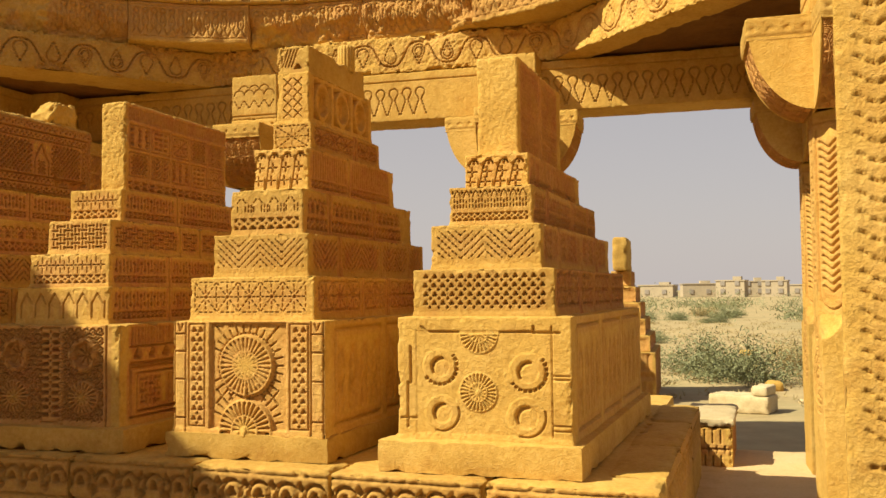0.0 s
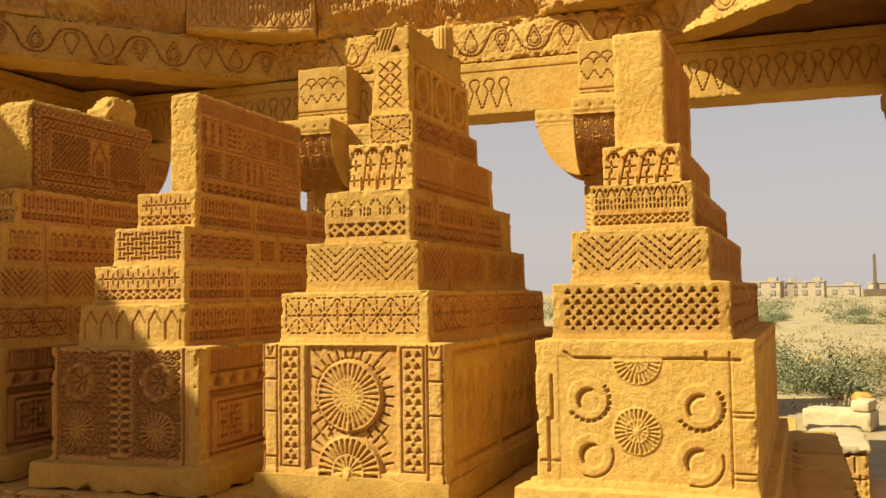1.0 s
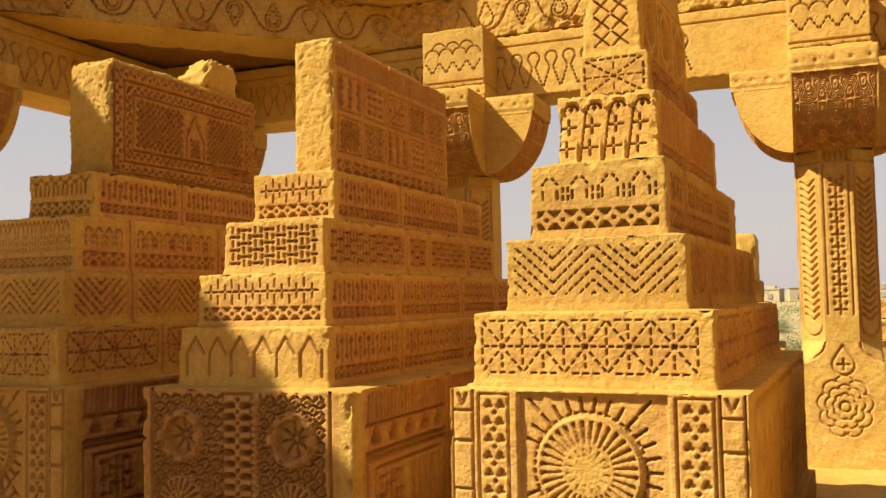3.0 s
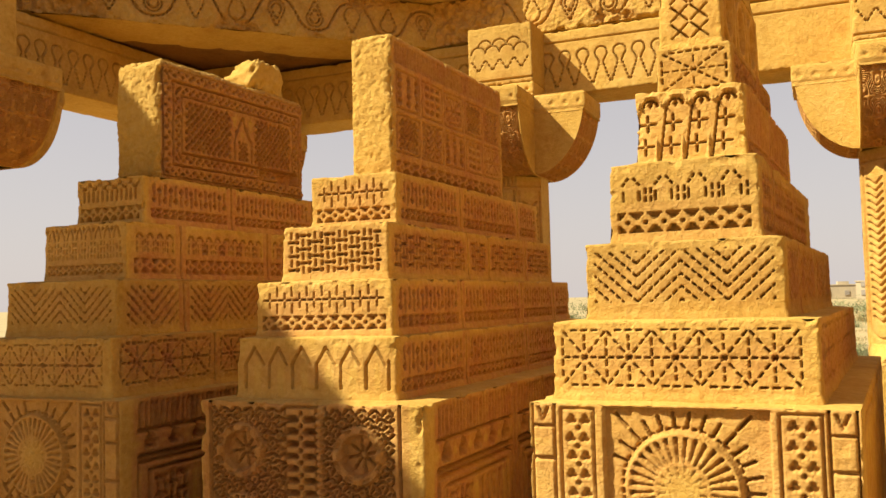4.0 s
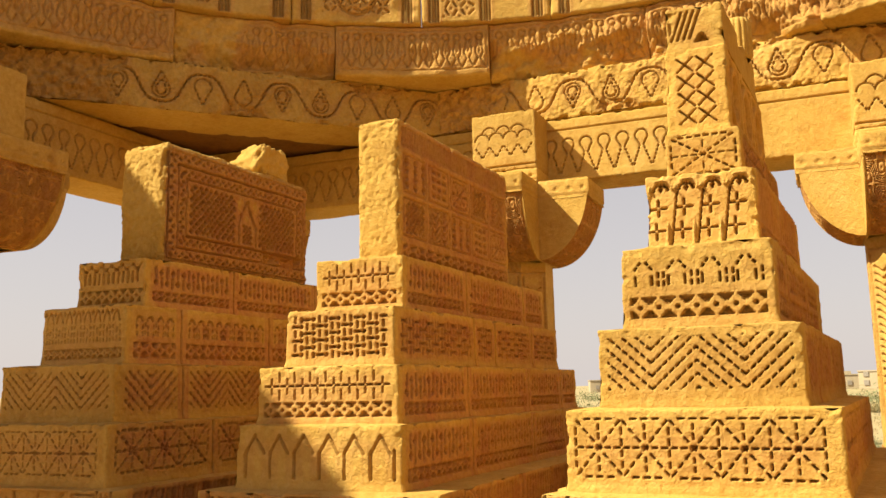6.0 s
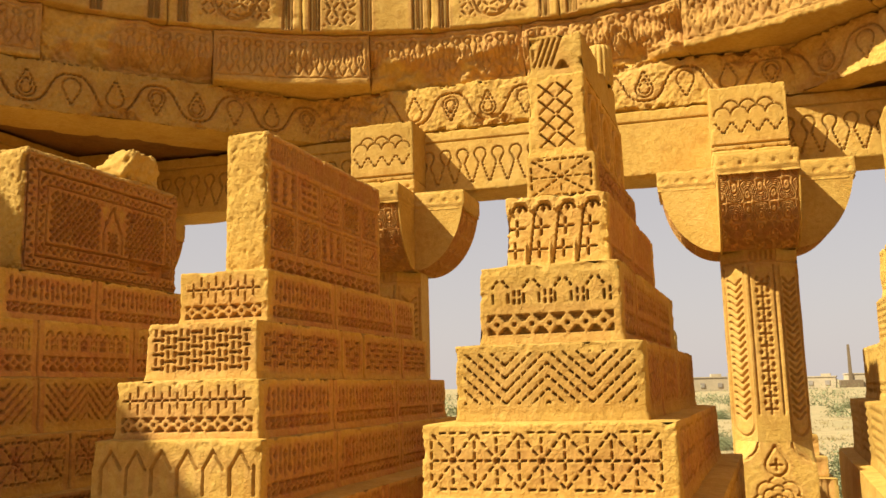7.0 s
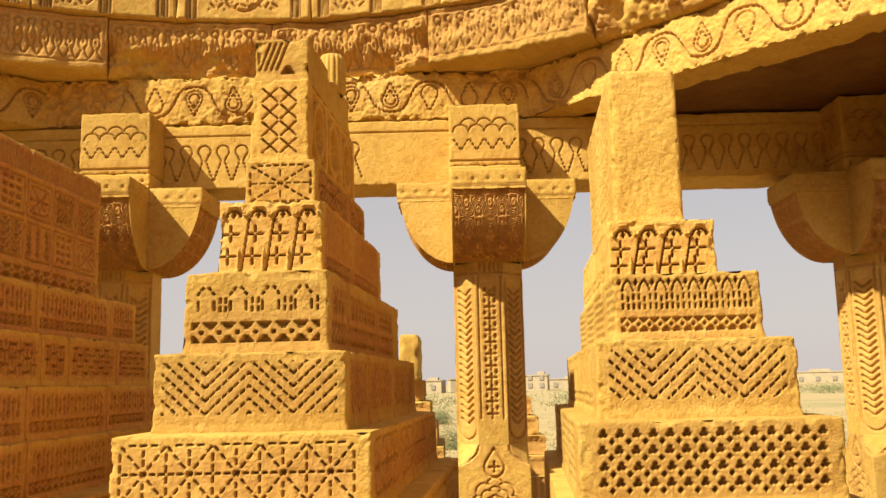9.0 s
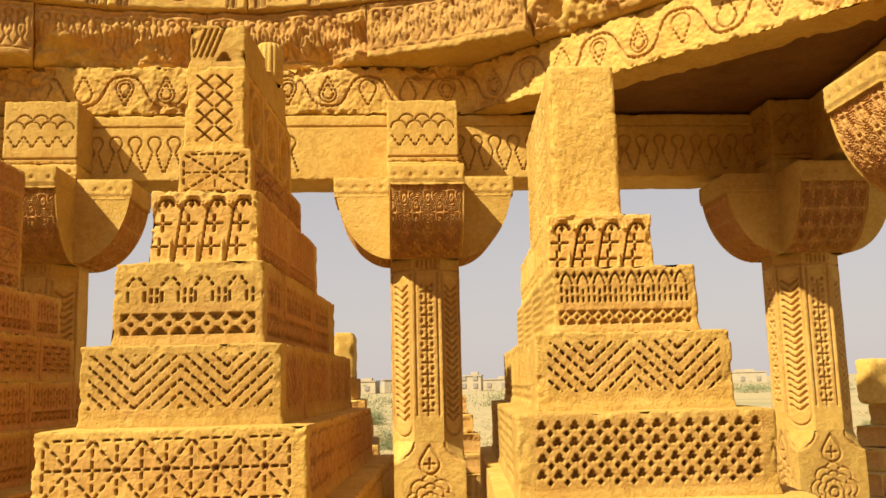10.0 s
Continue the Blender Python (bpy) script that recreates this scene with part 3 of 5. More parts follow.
def pat_A0(f):
    f.skin = 0.75
    w, h = f.w, f.h
    f.seg(0.05 * w, 0, 0.05 * w, h, 0.01, 0.012)
    leafy(f, 0.06 * w, 0.03, 0.40 * w, h - 0.02, 0.026, 1)
    leafy(f, 0.57 * w, 0.03, 0.88 * w, h - 0.02, 0.026, 2)
    outline(f, 0.405 * w, 0.02, 0.545 * w, h - 0.02, 0.008, 0.01)
    n = 12
    for j in range(n):
        y = 0.04 + (j + 0.5) * (h - 0.08) / n
        for x in (0.435, 0.515):
            f.seg((x - 0.018) * w, y, (x + 0.018) * w, y, 0.021, 0.022)
        f.disc(0.475 * w, y + 0.02, 0.007, 0.018)
    f.seg(0.56 * w, 0.01, 0.56 * w, h - 0.01, 0.02, -0.012, 0.024)
    f.seg(0.90 * w, 0, 0.90 * w, h, 0.01, 0.014)
    for x in (0.20, 0.73):
        rosette(f, x * w, 0.70 * h, 0.098, 8, 0.014)
        f.disc(x * w, 0.70 * h, 0.068, 0.012)
        for a in range(0, 360, 45):
            q = math.radians(a + 10)
            f.seg(x * w + 0.015 * math.cos(q), 0.70 * h + 0.015 * math.sin(q), x * w + 0.058 * math.cos(q), 0.70 * h + 0.058 * math.sin(q), 0.009, 0.022)
        f.ring(x * w, 0.70 * h, 0.083, 0.024, -0.012)
        rosette(f, x * w, 0.28 * h, 0.098, 20, 0.016)


def pat_zigrow(f):
    vees(f, 0.02, f.h - 0.05, f.w - 0.02, f.h - 0.015, 6, 0.05, 0.010)
    flutes(f, 0.03, f.h - 0.10, f.w - 0.03, f.h - 0.06, 0.028)
    gems(f, 0.025, 0.02, f.w - 0.025, 0.075, 7)


def fill_star(f, a, b, c, d): stars(f, a, b + 0.02, c, d, max(2, round((c - a) / 0.15)))
def fill_vees(f, a, b, c, d): vees(f, a, b + 0.015, c, d, max(1, round((c - a) / 0.26)), 0.044)


def fill_arch(f, a, b, c, d):
    arcade(f, a, b + 0.45 * (d - b), c, d, max(2, round((c - a) / 0.062)), 1, False)
    gems(f, a, b, c, b + 0.30 * (d - b), max(3, round((c - a) / 0.055)))


def fill_cross(f, a, b, c, d):
    lace(f, a, b + 0.36 * (d - b), c, d - 0.006, 0.034)
    gems(f, a, b, c, b + 0.22 * (d - b), max(3, round((c - a) / 0.046)), 0.010)


def fill_weave(f, a, b, c, d): weave(f, a, b + 0.01, c, d - 0.01, 0.027)
def fill_holes(f, a, b, c, d): holes(f, a, b, c, d, 0.036, 0.038, 0.009)


def fill_flute(f, a, b, c, d):
    flutes(f, a, b + 0.3 * (d - b), c, d, 0.030, 0.009)
    gems(f, a, b, c, b + 0.2 * (d - b), max(3, round((c - a) / 0.05)), 0.010)


# right sides lie in shade, and their full red paints that in
def pat_sideA(f): panels(f, fill_star, (0.52, 0.30, 0.5), cut=1.25)
def pat_sideB(f): panels(f, fill_vees, (0.30, 0.52, 0.4), cut=1.25)
def pat_sideC(f): panels(f, fill_arch, (0.24, 0.56, 0.4), cut=1.25)
def pat_sideD(f): panels(f, fill_flute, (0.45, 0.6), cut=1.25)
def pat_sideE(f): panels(f, fill_holes, (0.4, 0.4), cut=1.25)
def pat_sideF(f): panels(f, fill_cross, (0.50, 0.62, 0.4), cut=1.25)
def pat_sideM(f): panels(f, fill_weave, (0.62, 0.16, 0.4), cut=1.25)


# left sides are sunlit, so none of the shade's red is put in
def pat_left(f): panels(f, fill_flute, (0.45, 0.6), cut=0.5, skin=0.0)
def pat_leftholes(f): panels(f, fill_holes, (0.4, 0.4), cut=0.7, skin=0.0)


def pat_sideG(f):
    h = f.h
    f.cut, f.skin = 1.3, 1.0
    for a, b in ((0.10, 0.78), (0.86, 1.5), (1.58, f.w - 0.08)):
        flutes(f, a, 0.80 * h, b, 0.95 * h, 0.03)
        f.seg(a, 0.77 * h, b, 0.77 * h, 0.010, 0.010)
        n = 5
        for k in range(n):
            x = a + (k + 0.5) * (b - a) / n
            f.tri(x, 0.69 * h, 0.034, 0.018)
        f.seg(a, 0.60 * h, b, 0.60 * h, 0.012, 0.012)
        outline(f, a, 0.04, b, 0.56 * h, 0.010, 0.010)
        outline(f, a + 0.06, 0.07, b - 0.06, 0.50 * h, 0.008, 0.010)
        weave(f, a + 0.09, 0.10, a + 0.28, 0.46 * h, 0.036)
        flutes(f, a + 0.34, 0.10, b - 0.12, 0.44 * h, 0.05, 0.016)
        f.seg(b + 0.04, 0, b + 0.04, h, 0.012, 0.010)


def pat_side0(f):
    h = f.h
    f.cut = 1.2
    for a, b in ((0.12, 0.72), (0.82, 1.4), (1.5, f.w - 0.1)):
        outline(f, a, 0.05, b, h - 0.05, 0.010, 0.009)
        n = 4
        for k in range(n):
            x = a + (k + 0.5) * (b - a) / n
            f.seg(x - 0.035, 0.12, x - 0.035, 0.62 * h, 0.009, 0.009)
            f.seg(x + 0.035, 0.12, x + 0.035, 0.62 * h, 0.009, 0.009)
            f.path([(x - 0.035, 0.62 * h), (x, 0.75 * h), (x + 0.035, 0.62 * h)], wide=0.009, depth=0.009)
            f.gem(x, 0.4 * h, 0.016, 0.05, 0.012)


def pat_ovals(f):
    n = 3
    p = (f.w - 0.1) / n
    for k in range(n):
        a = 0.05 + k * p
        m = a + p / 2
        f.box(a + 0.02, 0.04, a + p - 0.02, f.h - 0.04, 0.018)
        f.ring(m, f.h / 2, 0.085, 0.026, -0.018, squash=1.25)
        f.ring(m, f.h / 2, 0.05, 0.012, 0.028, dashes=10, squash=1.3)


def pat_panels(f):
    f.cut, f.skin = 1.2, 0.95
    flutes(f, 0.03, f.h - 0.11, f.w - 0.03, f.h - 0.035, 0.022, 0.008)
    nx, y0, y1 = 5, 0.10, f.h - 0.13
    p, q = (f.w - 0.06) / nx, (y1 - y0) / 2
    for i in range(nx):
        for j in range(2):
            a, b = 0.03 + i * p + 0.014, y0 + j * q + 0.014
            c, d = a + p - 0.028, b + q - 0.028
            outline(f, a, b, c, d, 0.006, 0.006)
            k = (i + j * 2) % 5
            if k == 0:
                diaper(f, a + 0.012, b + 0.012, c - 0.012, d - 0.012, 0.034)
            elif k == 1:
                vees(f, a + 0.012, b + 0.01, c - 0.012, d - 0.01, 2, 0.032, 0.011)
            elif k == 2:
                for r in range(4):
                    for x in range(3):
                        f.gem(a + 0.026 + x * (c - a - 0.052) / 2, b + 0.03 + r * (d - b - 0.06) / 3, 0.017, 0.020, 0.014)
            elif k == 3:
                for r in range(4):
                    y = b + 0.03 + r * (d - b - 0.05) / 3
                    f.seg(a + 0.02, y, c - 0.02, y, 0.014, 0.014, 0.05)
            else:
                stars(f, a + 0.02, b + 0.02, c - 0.02, d - 0.02, 1)
    gems(f, 0.04, 0.03, f.w - 0.04, 0.075, 14)


def pat_frame(f):
    """Two borders of small holes round a panel of lattice with an arch in it; one end of the panel is broken."""
    f.cut, f.skin = 1.15, 0.95
    w, h = f.w, f.h
    for x0, y0, x1, y1, c in ((0.045, 0.05, w - 0.035, h - 0.065, 0.026), (0.112, 0.118, w - 0.10, h - 0.135, 0.022)):
        nx, ny = round((x1 - x0) / c), round((y1 - y0) / c)
        for k in range(nx + 1):
            for y in (y0, y1):
                f.gem(x0 + k * (x1 - x0) / nx, y + (0.008 if k % 2 else -0.008), 0.010, 0.010, 0.012)
        for k in range(ny + 1):
            for x in (x0, x1):
                f.gem(x + (0.008 if k % 2 else -0.008), y0 + k * (y1 - y0) / ny, 0.010, 0.010, 0.012)
    outline(f, 0.018, 0.022, w - 0.012, h - 0.038, 0.007, 0.008)
    outline(f, 0.080, 0.086, w - 0.068, h - 0.102, 0.010, 0.016)
    outline(f, 0.140, 0.146, w - 0.128, h - 0.162, 0.009, 0.014)
    x0, y0, x1, y1 = 0.158, 0.165, w - 0.146, h - 0.182
    diaper(f, x0, y0, 0.50, y1, 0.038)
    f.path([(0.52, y0), (0.52, y0 + 0.10), (0.59, y1 - 0.01), (0.66, y0 + 0.10), (0.66, y0)], wide=0.012, depth=0.014)
    diaper(f, 0.55, y0, 0.63, y0 + 0.10, 0.030)
    diaper(f, 0.68, y0, x1, y1, 0.038)
    win, s, t = zone(f, 0.72, 0.09, 1.05, 0.36)
    q = np.stack([s.ravel(), t.ravel(), np.zeros(s.size)], -1)
    gone = np.clip((grainy(q, 7, 3, 3).reshape(s.shape) - 0.05) * 6, 0, 1)
    f.d[win] = f.d[win] * (1 - gone) + gone * 0.016


def pat_frieze(f):
    n, y0, y1 = max(2, round(f.w / 0.16)), f.h - 0.20, f.h - 0.05
    p = f.w / n
    for k in range(n):
        m = (k + 0.5) * p
        f.ring(m, y0 + 0.07, 0.058, 0.016, 0.016, a0=-30, a1=210)
        f.tri(m, y0 + 0.065, 0.026, 0.018)
        if k < n - 1:
            f.gem(m + p / 2, y0 + 0.11, 0.02, 0.03, 0.016)
            f.gem(m + p / 2, y0 + 0.02, 0.026, 0.03, 0.016)
    f.seg(0, y1 + 0.02, f.w, y1 + 0.02, 0.01, 0.008)
    f.seg(0, y0 - 0.03, f.w, y0 - 0.03, 0.012, 0.010)


def pat_pears_worn(f): pat_pears(f, 0.66)


def pat_pears(f, share=1.0):
    """Dashed pear shapes hanging side by side, a line along the top."""
    f.cut, f.skin = 1.0, 0.25
    n = round((f.w - 0.1) / 0.128)
    p = (f.w - 0.1) / n
    kw = dict(wide=0.0085, depth=0.012)
    for k in range(round(share * n)):
        m, y = 0.05 + (k + 0.5) * p, 0.265
        f.ring(m, y, 0.042, 0.0085, 0.012, a0=-50, a1=230, dashes=20)
        for sg in (-1, 1):
            f.path([(m + sg * 0.028, y - 0.034), (m + sg * 0.012, y - 0.068)], **kw)
            f.seg(m + sg * 0.014, y - 0.074, m + sg * 0.47 * p, 0.055, dash=0.03, **kw)
    f.seg(0, 0.375, f.w, 0.375, 0.008, 0.007)


def pat_wave(f):
    """A dashed line waving over and under drops, a smaller drop inside some; patches have worn away."""
    f.cut, f.skin = 0.95, 0.35
    p = 0.55
    win, s, t = zone(f, 0.0, 0.0, f.w, f.h)
    k = np.tanh(1.5 * np.cos((s / p) * 2 * math.pi)) / math.tanh(1.5)
    y = 0.168 + 0.108 * k
    slope = np.sqrt(1 + (np.gradient(y, axis=1) / max(1e-6, f.w / (f.nx - 1))) ** 2)
    along = np.cumsum(slope, axis=1) * f.w / (f.nx - 1)
    dist = np.abs(t - y) / slope
    dash = np.abs((along / 0.036) % 1 - 0.5) * 0.036
    f.put(win, np.clip((0.0062 - dist) / f.soft + 0.5, 0, 1) * np.clip((0.0140 - dash) / f.soft + 0.5, 0.12, 1), 0.014)
    for k in range(int(f.w / p) + 1):
        for x, sg in ((k * p, -1), ((k + 0.5) * p, 1)):
            if not 0.08 < x < f.w - 0.08:
                continue
            for r, tip in ((0.058, 0.128), (0.034, 0.074))[:1 if k % 2 else 2]:
                yy = 0.168 - sg * 0.022
                f.ring(x, yy, r, 0.0085, 0.012, a0=165 if sg > 0 else -15, a1=375 if sg > 0 else 195, dashes=20 if r > 0.04 else 0)
                for sd in (-1, 1):
                    f.seg(x + sd * r * 0.96, yy + sg * 0.015, x, yy + sg * tip, 0.0085, 0.012, dash=0.034)
    q = np.stack([s.ravel() + f.w * 7.1, t.ravel(), np.zeros(s.size)], -1)
    gone = np.clip((grainy(q, 2.1, 31, 3).reshape(s.shape) - 0.26) * 9, 0, 1)
    f.d[win] = f.d[win] * (1 - gone) + gone * (0.010 + 0.020 * grainy(q, 24, 5, 4).reshape(s.shape))


def pat_ringarch(f):
    """A close row of dashed rings on waisted stems between two lines."""
    f.cut, f.skin = 0.85, 0.55
    n = round((f.w - 0.06) / 0.078)
    p = (f.w - 0.06) / n
    y0, y1 = 0.075, f.h - 0.055
    ym = (y0 + y1) / 2 - 0.01
    for k in range(n):
        m = 0.03 + (k + 0.5) * p
        f.ring(m, y1 - 0.030, 0.024, 0.008, 0.013)
        for sg in (-1, 1):
            f.path([(m + sg * 0.010, y1 - 0.058), (m + sg * 0.026, ym + 0.02), (m + sg * 0.026, ym - 0.02), (m + sg * 0.008, ym - 0.06), (m + sg * 0.46 * p, y0)], wide=0.008, depth=0.010)
        f.gem(m, ym, 0.007, 0.016, 0.010)
    outline(f, 0.018, y0 - 0.02, f.w - 0.018, y1 + 0.02, 0.008, 0.008)


def pillar(f, x, h):
    for k in (-0.03, -0.01, 0.01, 0.03):
        f.seg(x + k, 0.02, x + k, 0.62 * h, 0.012, 0.018)
    for sg in (-1, 1):
        f.path([(x + sg * 0.03, 0.62 * h), (x + sg * 0.045, 0.75 * h), (x + sg * 0.12, 0.93 * h)], wide=0.010, depth=0.014)
        f.path([(x + sg * 0.01, 0.62 * h), (x + sg * 0.02, 0.78 * h), (x + sg * 0.08, 0.95 * h)], wide=0.009, depth=0.012)


def pat_ringpanel(f):
    f.skin = 0.4
    for x in (0.09, f.w / 2, f.w - 0.09):
        pillar(f, x, f.h)
    leafy(f, 0.16, 0.05, f.w / 2 - 0.07, 0.6 * f.h, 0.06, 8)


def pat_ringpanel2(f):
    f.skin = 0.4
    pillar(f, 0.10, f.h)
    pillar(f, f.w - 0.10, f.h)
    f.ring(f.w / 2, 0.25, 0.15, 0.014, 0.014, squash=1.2)
    leafy(f, 0.22, 0.08, f.w - 0.22, f.h - 0.1, 0.055, 9)


def pat_scales(f):
    """Two rows of overlapping dashed scales over a dashed zigzag."""
    f.cut, f.skin = 0.95, 0.25
    n = 4
    p = (f.w - 0.05) / n
    for k in range(n):
        f.ring(0.025 + (k + 0.5) * p, 0.225, 0.50 * p, 0.007, 0.012, dashes=22, a0=4, a1=176)
        if k < n - 1:
            f.ring(0.025 + (k + 1.0) * p, 0.268, 0.50 * p, 0.007, 0.012, dashes=22, a0=4, a1=176)
    for k in range(n):
        a = 0.025 + k * p
        f.seg(a, 0.185, a + p / 2, 0.105, 0.007, 0.012, dash=0.03)
        f.seg(a + p / 2, 0.105, a + p, 0.185, 0.007, 0.012, dash=0.03)
    f.seg(0, 0.035, f.w, 0.035, 0.006, 0.008)


def pat_lotus(f):
    f.cut, f.skin = 0.5, 0.3
    m, y = f.w / 2, f.h - 0.14
    f.ring(m, y, 0.062, 0.011, 0.012, a0=150, a1=390)
    for sg in (-1, 1):
        f.seg(m + sg * 0.055, y + 0.03, m, y + 0.115, 0.011, 0.012)
    f.seg(m - 0.03, y, m + 0.03, y, 0.013)
    f.seg(m, y - 0.03, m, y + 0.03, 0.013)
    cy = y - 0.25
    for r in (0.16, 0.115, 0.07):
        for k in range(9):
            a = math.radians(k * 40 + 90)
            f.ring(m + 0.62 * r * math.cos(a), cy + 0.8 * r * math.sin(a), 0.34 * r, 0.007, 0.012, a0=k * 40 + 10, a1=k * 40 + 170)
    f.ring(m, cy, 0.03, 0.012, 0.014)
    for sg in (-1, 1):
        for o in (0.0, 0.020):
            f.path([(m + sg * (0.215 - o), f.h - 0.125 + o), (m + sg * (0.15 - o), f.h - 0.10 + o), (m + sg * (0.108 - 0.6 * o), f.h - 0.055 + o), (m + sg * 0.096, f.h)], wide=0.009, depth=0.011)


def broached(zp):
    """Turns a square pedestal to eight sides in a rounded stop under the shaft."""
    def bend(q):
        k = np.clip((q[:, 2] - zp + 0.13) / 0.13, 0, 1)
        lim = 0.45 - (0.45 - 0.318) * np.sqrt(k)
        over = np.clip((np.abs(q[:, 0]) + np.abs(q[:, 1]) - lim) / 2, 0, None)
        out = q.copy()
        out[:, 0] -= np.sign(q[:, 0]) * np.minimum(over, np.abs(q[:, 0]))
        out[:, 1] -= np.sign(q[:, 1]) * np.minimum(over, np.abs(q[:, 1]))
        return out
    return bend


def pat_shaft_cross(f):
    x0, x1 = 0.035, f.w - 0.035
    for x in (x0 - 0.012, x1 + 0.012):
        f.seg(x, 0.16, x, f.h - 0.10, 0.009, 0.012)
    n = round((f.h - 0.3) / 0.075)
    for k in range(n):
        y = 0.19 + k * 0.075
        m = f.w / 2
        f.seg(m - 0.032, y, m + 0.032, y, 0.012, 0.013)
        f.seg(m, y - 0.028, m, y + 0.028, 0.012, 0.013)
        for sg in (-1, 1):
            f.gem(m + sg * 0.032, y + 0.037, 0.011, 0.017)
    f.seg(0, f.h - 0.07, f.w, f.h - 0.07, 0.01, 0.010)
    flutes(f, 0.02, f.h - 0.055, f.w - 0.02, f.h - 0.015, 0.03)


def pat_shaft_chevron(f):
    x0, x1 = 0.03, f.w - 0.03
    for x in (x0 - 0.014, x1 + 0.014):
        f.seg(x, 0.11, x, f.h - 0.10, 0.009, 0.012)
    f.ring(f.w / 2, 0.11, (x1 - x0) / 2 + 0.014, 0.010, 0.012, a0=180, a1=360)
    n = int((f.h - 0.26) / 0.043)
    for k in range(n):
        y = 0.13 + k * 0.043
        for sg in (-1, 1):
            f.seg(f.w / 2 + sg * 0.008, y, f.w / 2 + sg * 0.052, y + 0.034, 0.013, 0.015)
    f.seg(0, f.h - 0.07, f.w, f.h - 0.07, 0.01, 0.010)


def pat_lines(f):
    f.cut, f.skin = 0.5, 0.0
    n = 6
    for j in range(n):
        y = 0.04 + j * (f.h - 0.07) / (n - 1)
        for k in range(4):
            f.seg(0.06 + k * 0.48, y, 0.40 + k * 0.48, y - 0.006, 0.008, 0.006)


def pat_dots(f):
    f.cut, f.skin = 0.55, 0.1
    n = max(2, round(f.w / 0.09))
    for k in range(n):
        f.gem((k + 0.5) * f.w / n, f.h / 2, 0.013, 0.013, 0.010)
    f.seg(0, 0.018, f.w, 0.018, 0.008, 0.006)


def pat_ripple(f):
    """Closed waves one within the other, as of ripples meeting."""
    win, s, t = zone(f, 0.02, 0.03, f.w - 0.02, f.h - 0.03)
    a = (0.048 * np.cos(s * 2 * math.pi / 0.145) * np.cos((t - 0.12) * 2 * math.pi / 0.25) + t * 0.55) / 0.0165
    f.put(win, np.clip((0.0042 - np.abs(a - np.round(a)) * 0.0165) / f.soft + 0.5, 0, 1), 0.010)
    outline(f, 0.012, 0.02, f.w - 0.012, f.h - 0.02, 0.008, 0.008)


def pat_pillar_chevrons(f):
    """Files of dashed chevrons up the whole face of a square pillar."""
    f.cut, f.skin = 0.7, 0.25
    for c in (0.102, 0.225, 0.348):
        for k in range(int((f.h - 1.10) / 0.050)):
            y = 1.06 + k * 0.050
            for sg in (-1, 1):
                f.seg(c + sg * 0.008, y + 0.002, c + sg * 0.022, y + 0.011, 0.008, 0.007)
                f.seg(c + sg * 0.035, y + 0.020, c + sg * 0.050, y + 0.030, 0.008, 0.007)
    f.seg(0.05, 1.0, 0.40, 1.0, 0.010, 0.012, 0.03)


def pat_pedestal_chevron(f):
    """Dashed chevrons down the upper part of a pedestal's face."""
    f.cut, f.skin = 0.7, 0.3
    for k in range(int(0.62 * f.h / 0.052)):
        y = f.h - 0.05 - k * 0.052
        for sg in (-1, 1):
            f.seg(f.w / 2 + sg * 0.012, y - 0.035, f.w / 2 + sg * 0.085, y, 0.010, 0.014, 0.034)
# ---- ground ----


def ground_sheet():
    rad = np.concatenate([np.linspace(0, 30, 61)[1:], np.geomspace(31, 4000, 60)])
    n = 160
    a = np.arange(n) * 2 * math.pi / n
    p = np.concatenate([[[0, 0, 0]], np.stack([np.outer(rad, np.cos(a)), np.outer(rad, np.sin(a)), np.zeros((len(rad), n))], -1).reshape(-1, 3)])
    d = np.linalg.norm(p[:, :2], axis=1)
    p[:, 2] = 0.05 * grainy(p, 0.8, 3) * np.clip((d - 7) / 4, 0.2, 1) + np.clip((d - 15) / 30, 0, 1) * 0.25 * grainy(p, 0.06, 5)
    quads = []
    for k in range(len(rad) - 1):
        i = 1 + k * n + np.arange(n)
        j = 1 + k * n + (np.arange(n) + 1) % n
        quads.append(np.stack([i, i + n, j + n, j], -1))
    first = np.array([[0, 1 + k, 1 + (k + 1) % n, 0] for k in range(n)])
    me = mesh_of("ground", p, np.concatenate(quads), SOIL)
    return me


ground = tagged(new("ground", ground_sheet()), "dry sandy ground with sparse scrub and stones", "ground", kind="structure")
ground.location = (-2, 4, 0)

# ---- platform and pavilion floor ----
FLOOR = 0.10
flo = thing("floor", CU, CV, 0, "worn sandstone paving of the open pavilion", "floor", kind="structure")
part("paving", block("paving", 8.6, 9.4, FLOOR, DUSTY, r=0.03, coarse=0.12, rough=0.006), flo)
plat = thing("platform", -3.62, 6.78, FLOOR, "low sandstone platform with a carved frieze along its edge", "platform", turn=-3.5)
HIGH = TOP - FLOOR
part("platform_core", block("platform_core", 6.8, 3.6, HIGH - 0.004, SAND, r=0.02, coarse=0.07, rough=0.006), plat)
for k in range(9):
    w = 7.3 / 9
    part("frieze_block", block("frieze_block", w - 0.006, 0.32, HIGH, SAND, r=0.02, res=dict(F=0.010), carve={"F": pat_frieze}, rough=0.008, chips=0.05, coarse=0.03, seed=400 + k), plat, pose(-3.65 + (k + 0.5) * w, -2.05 + 0.16, 0))
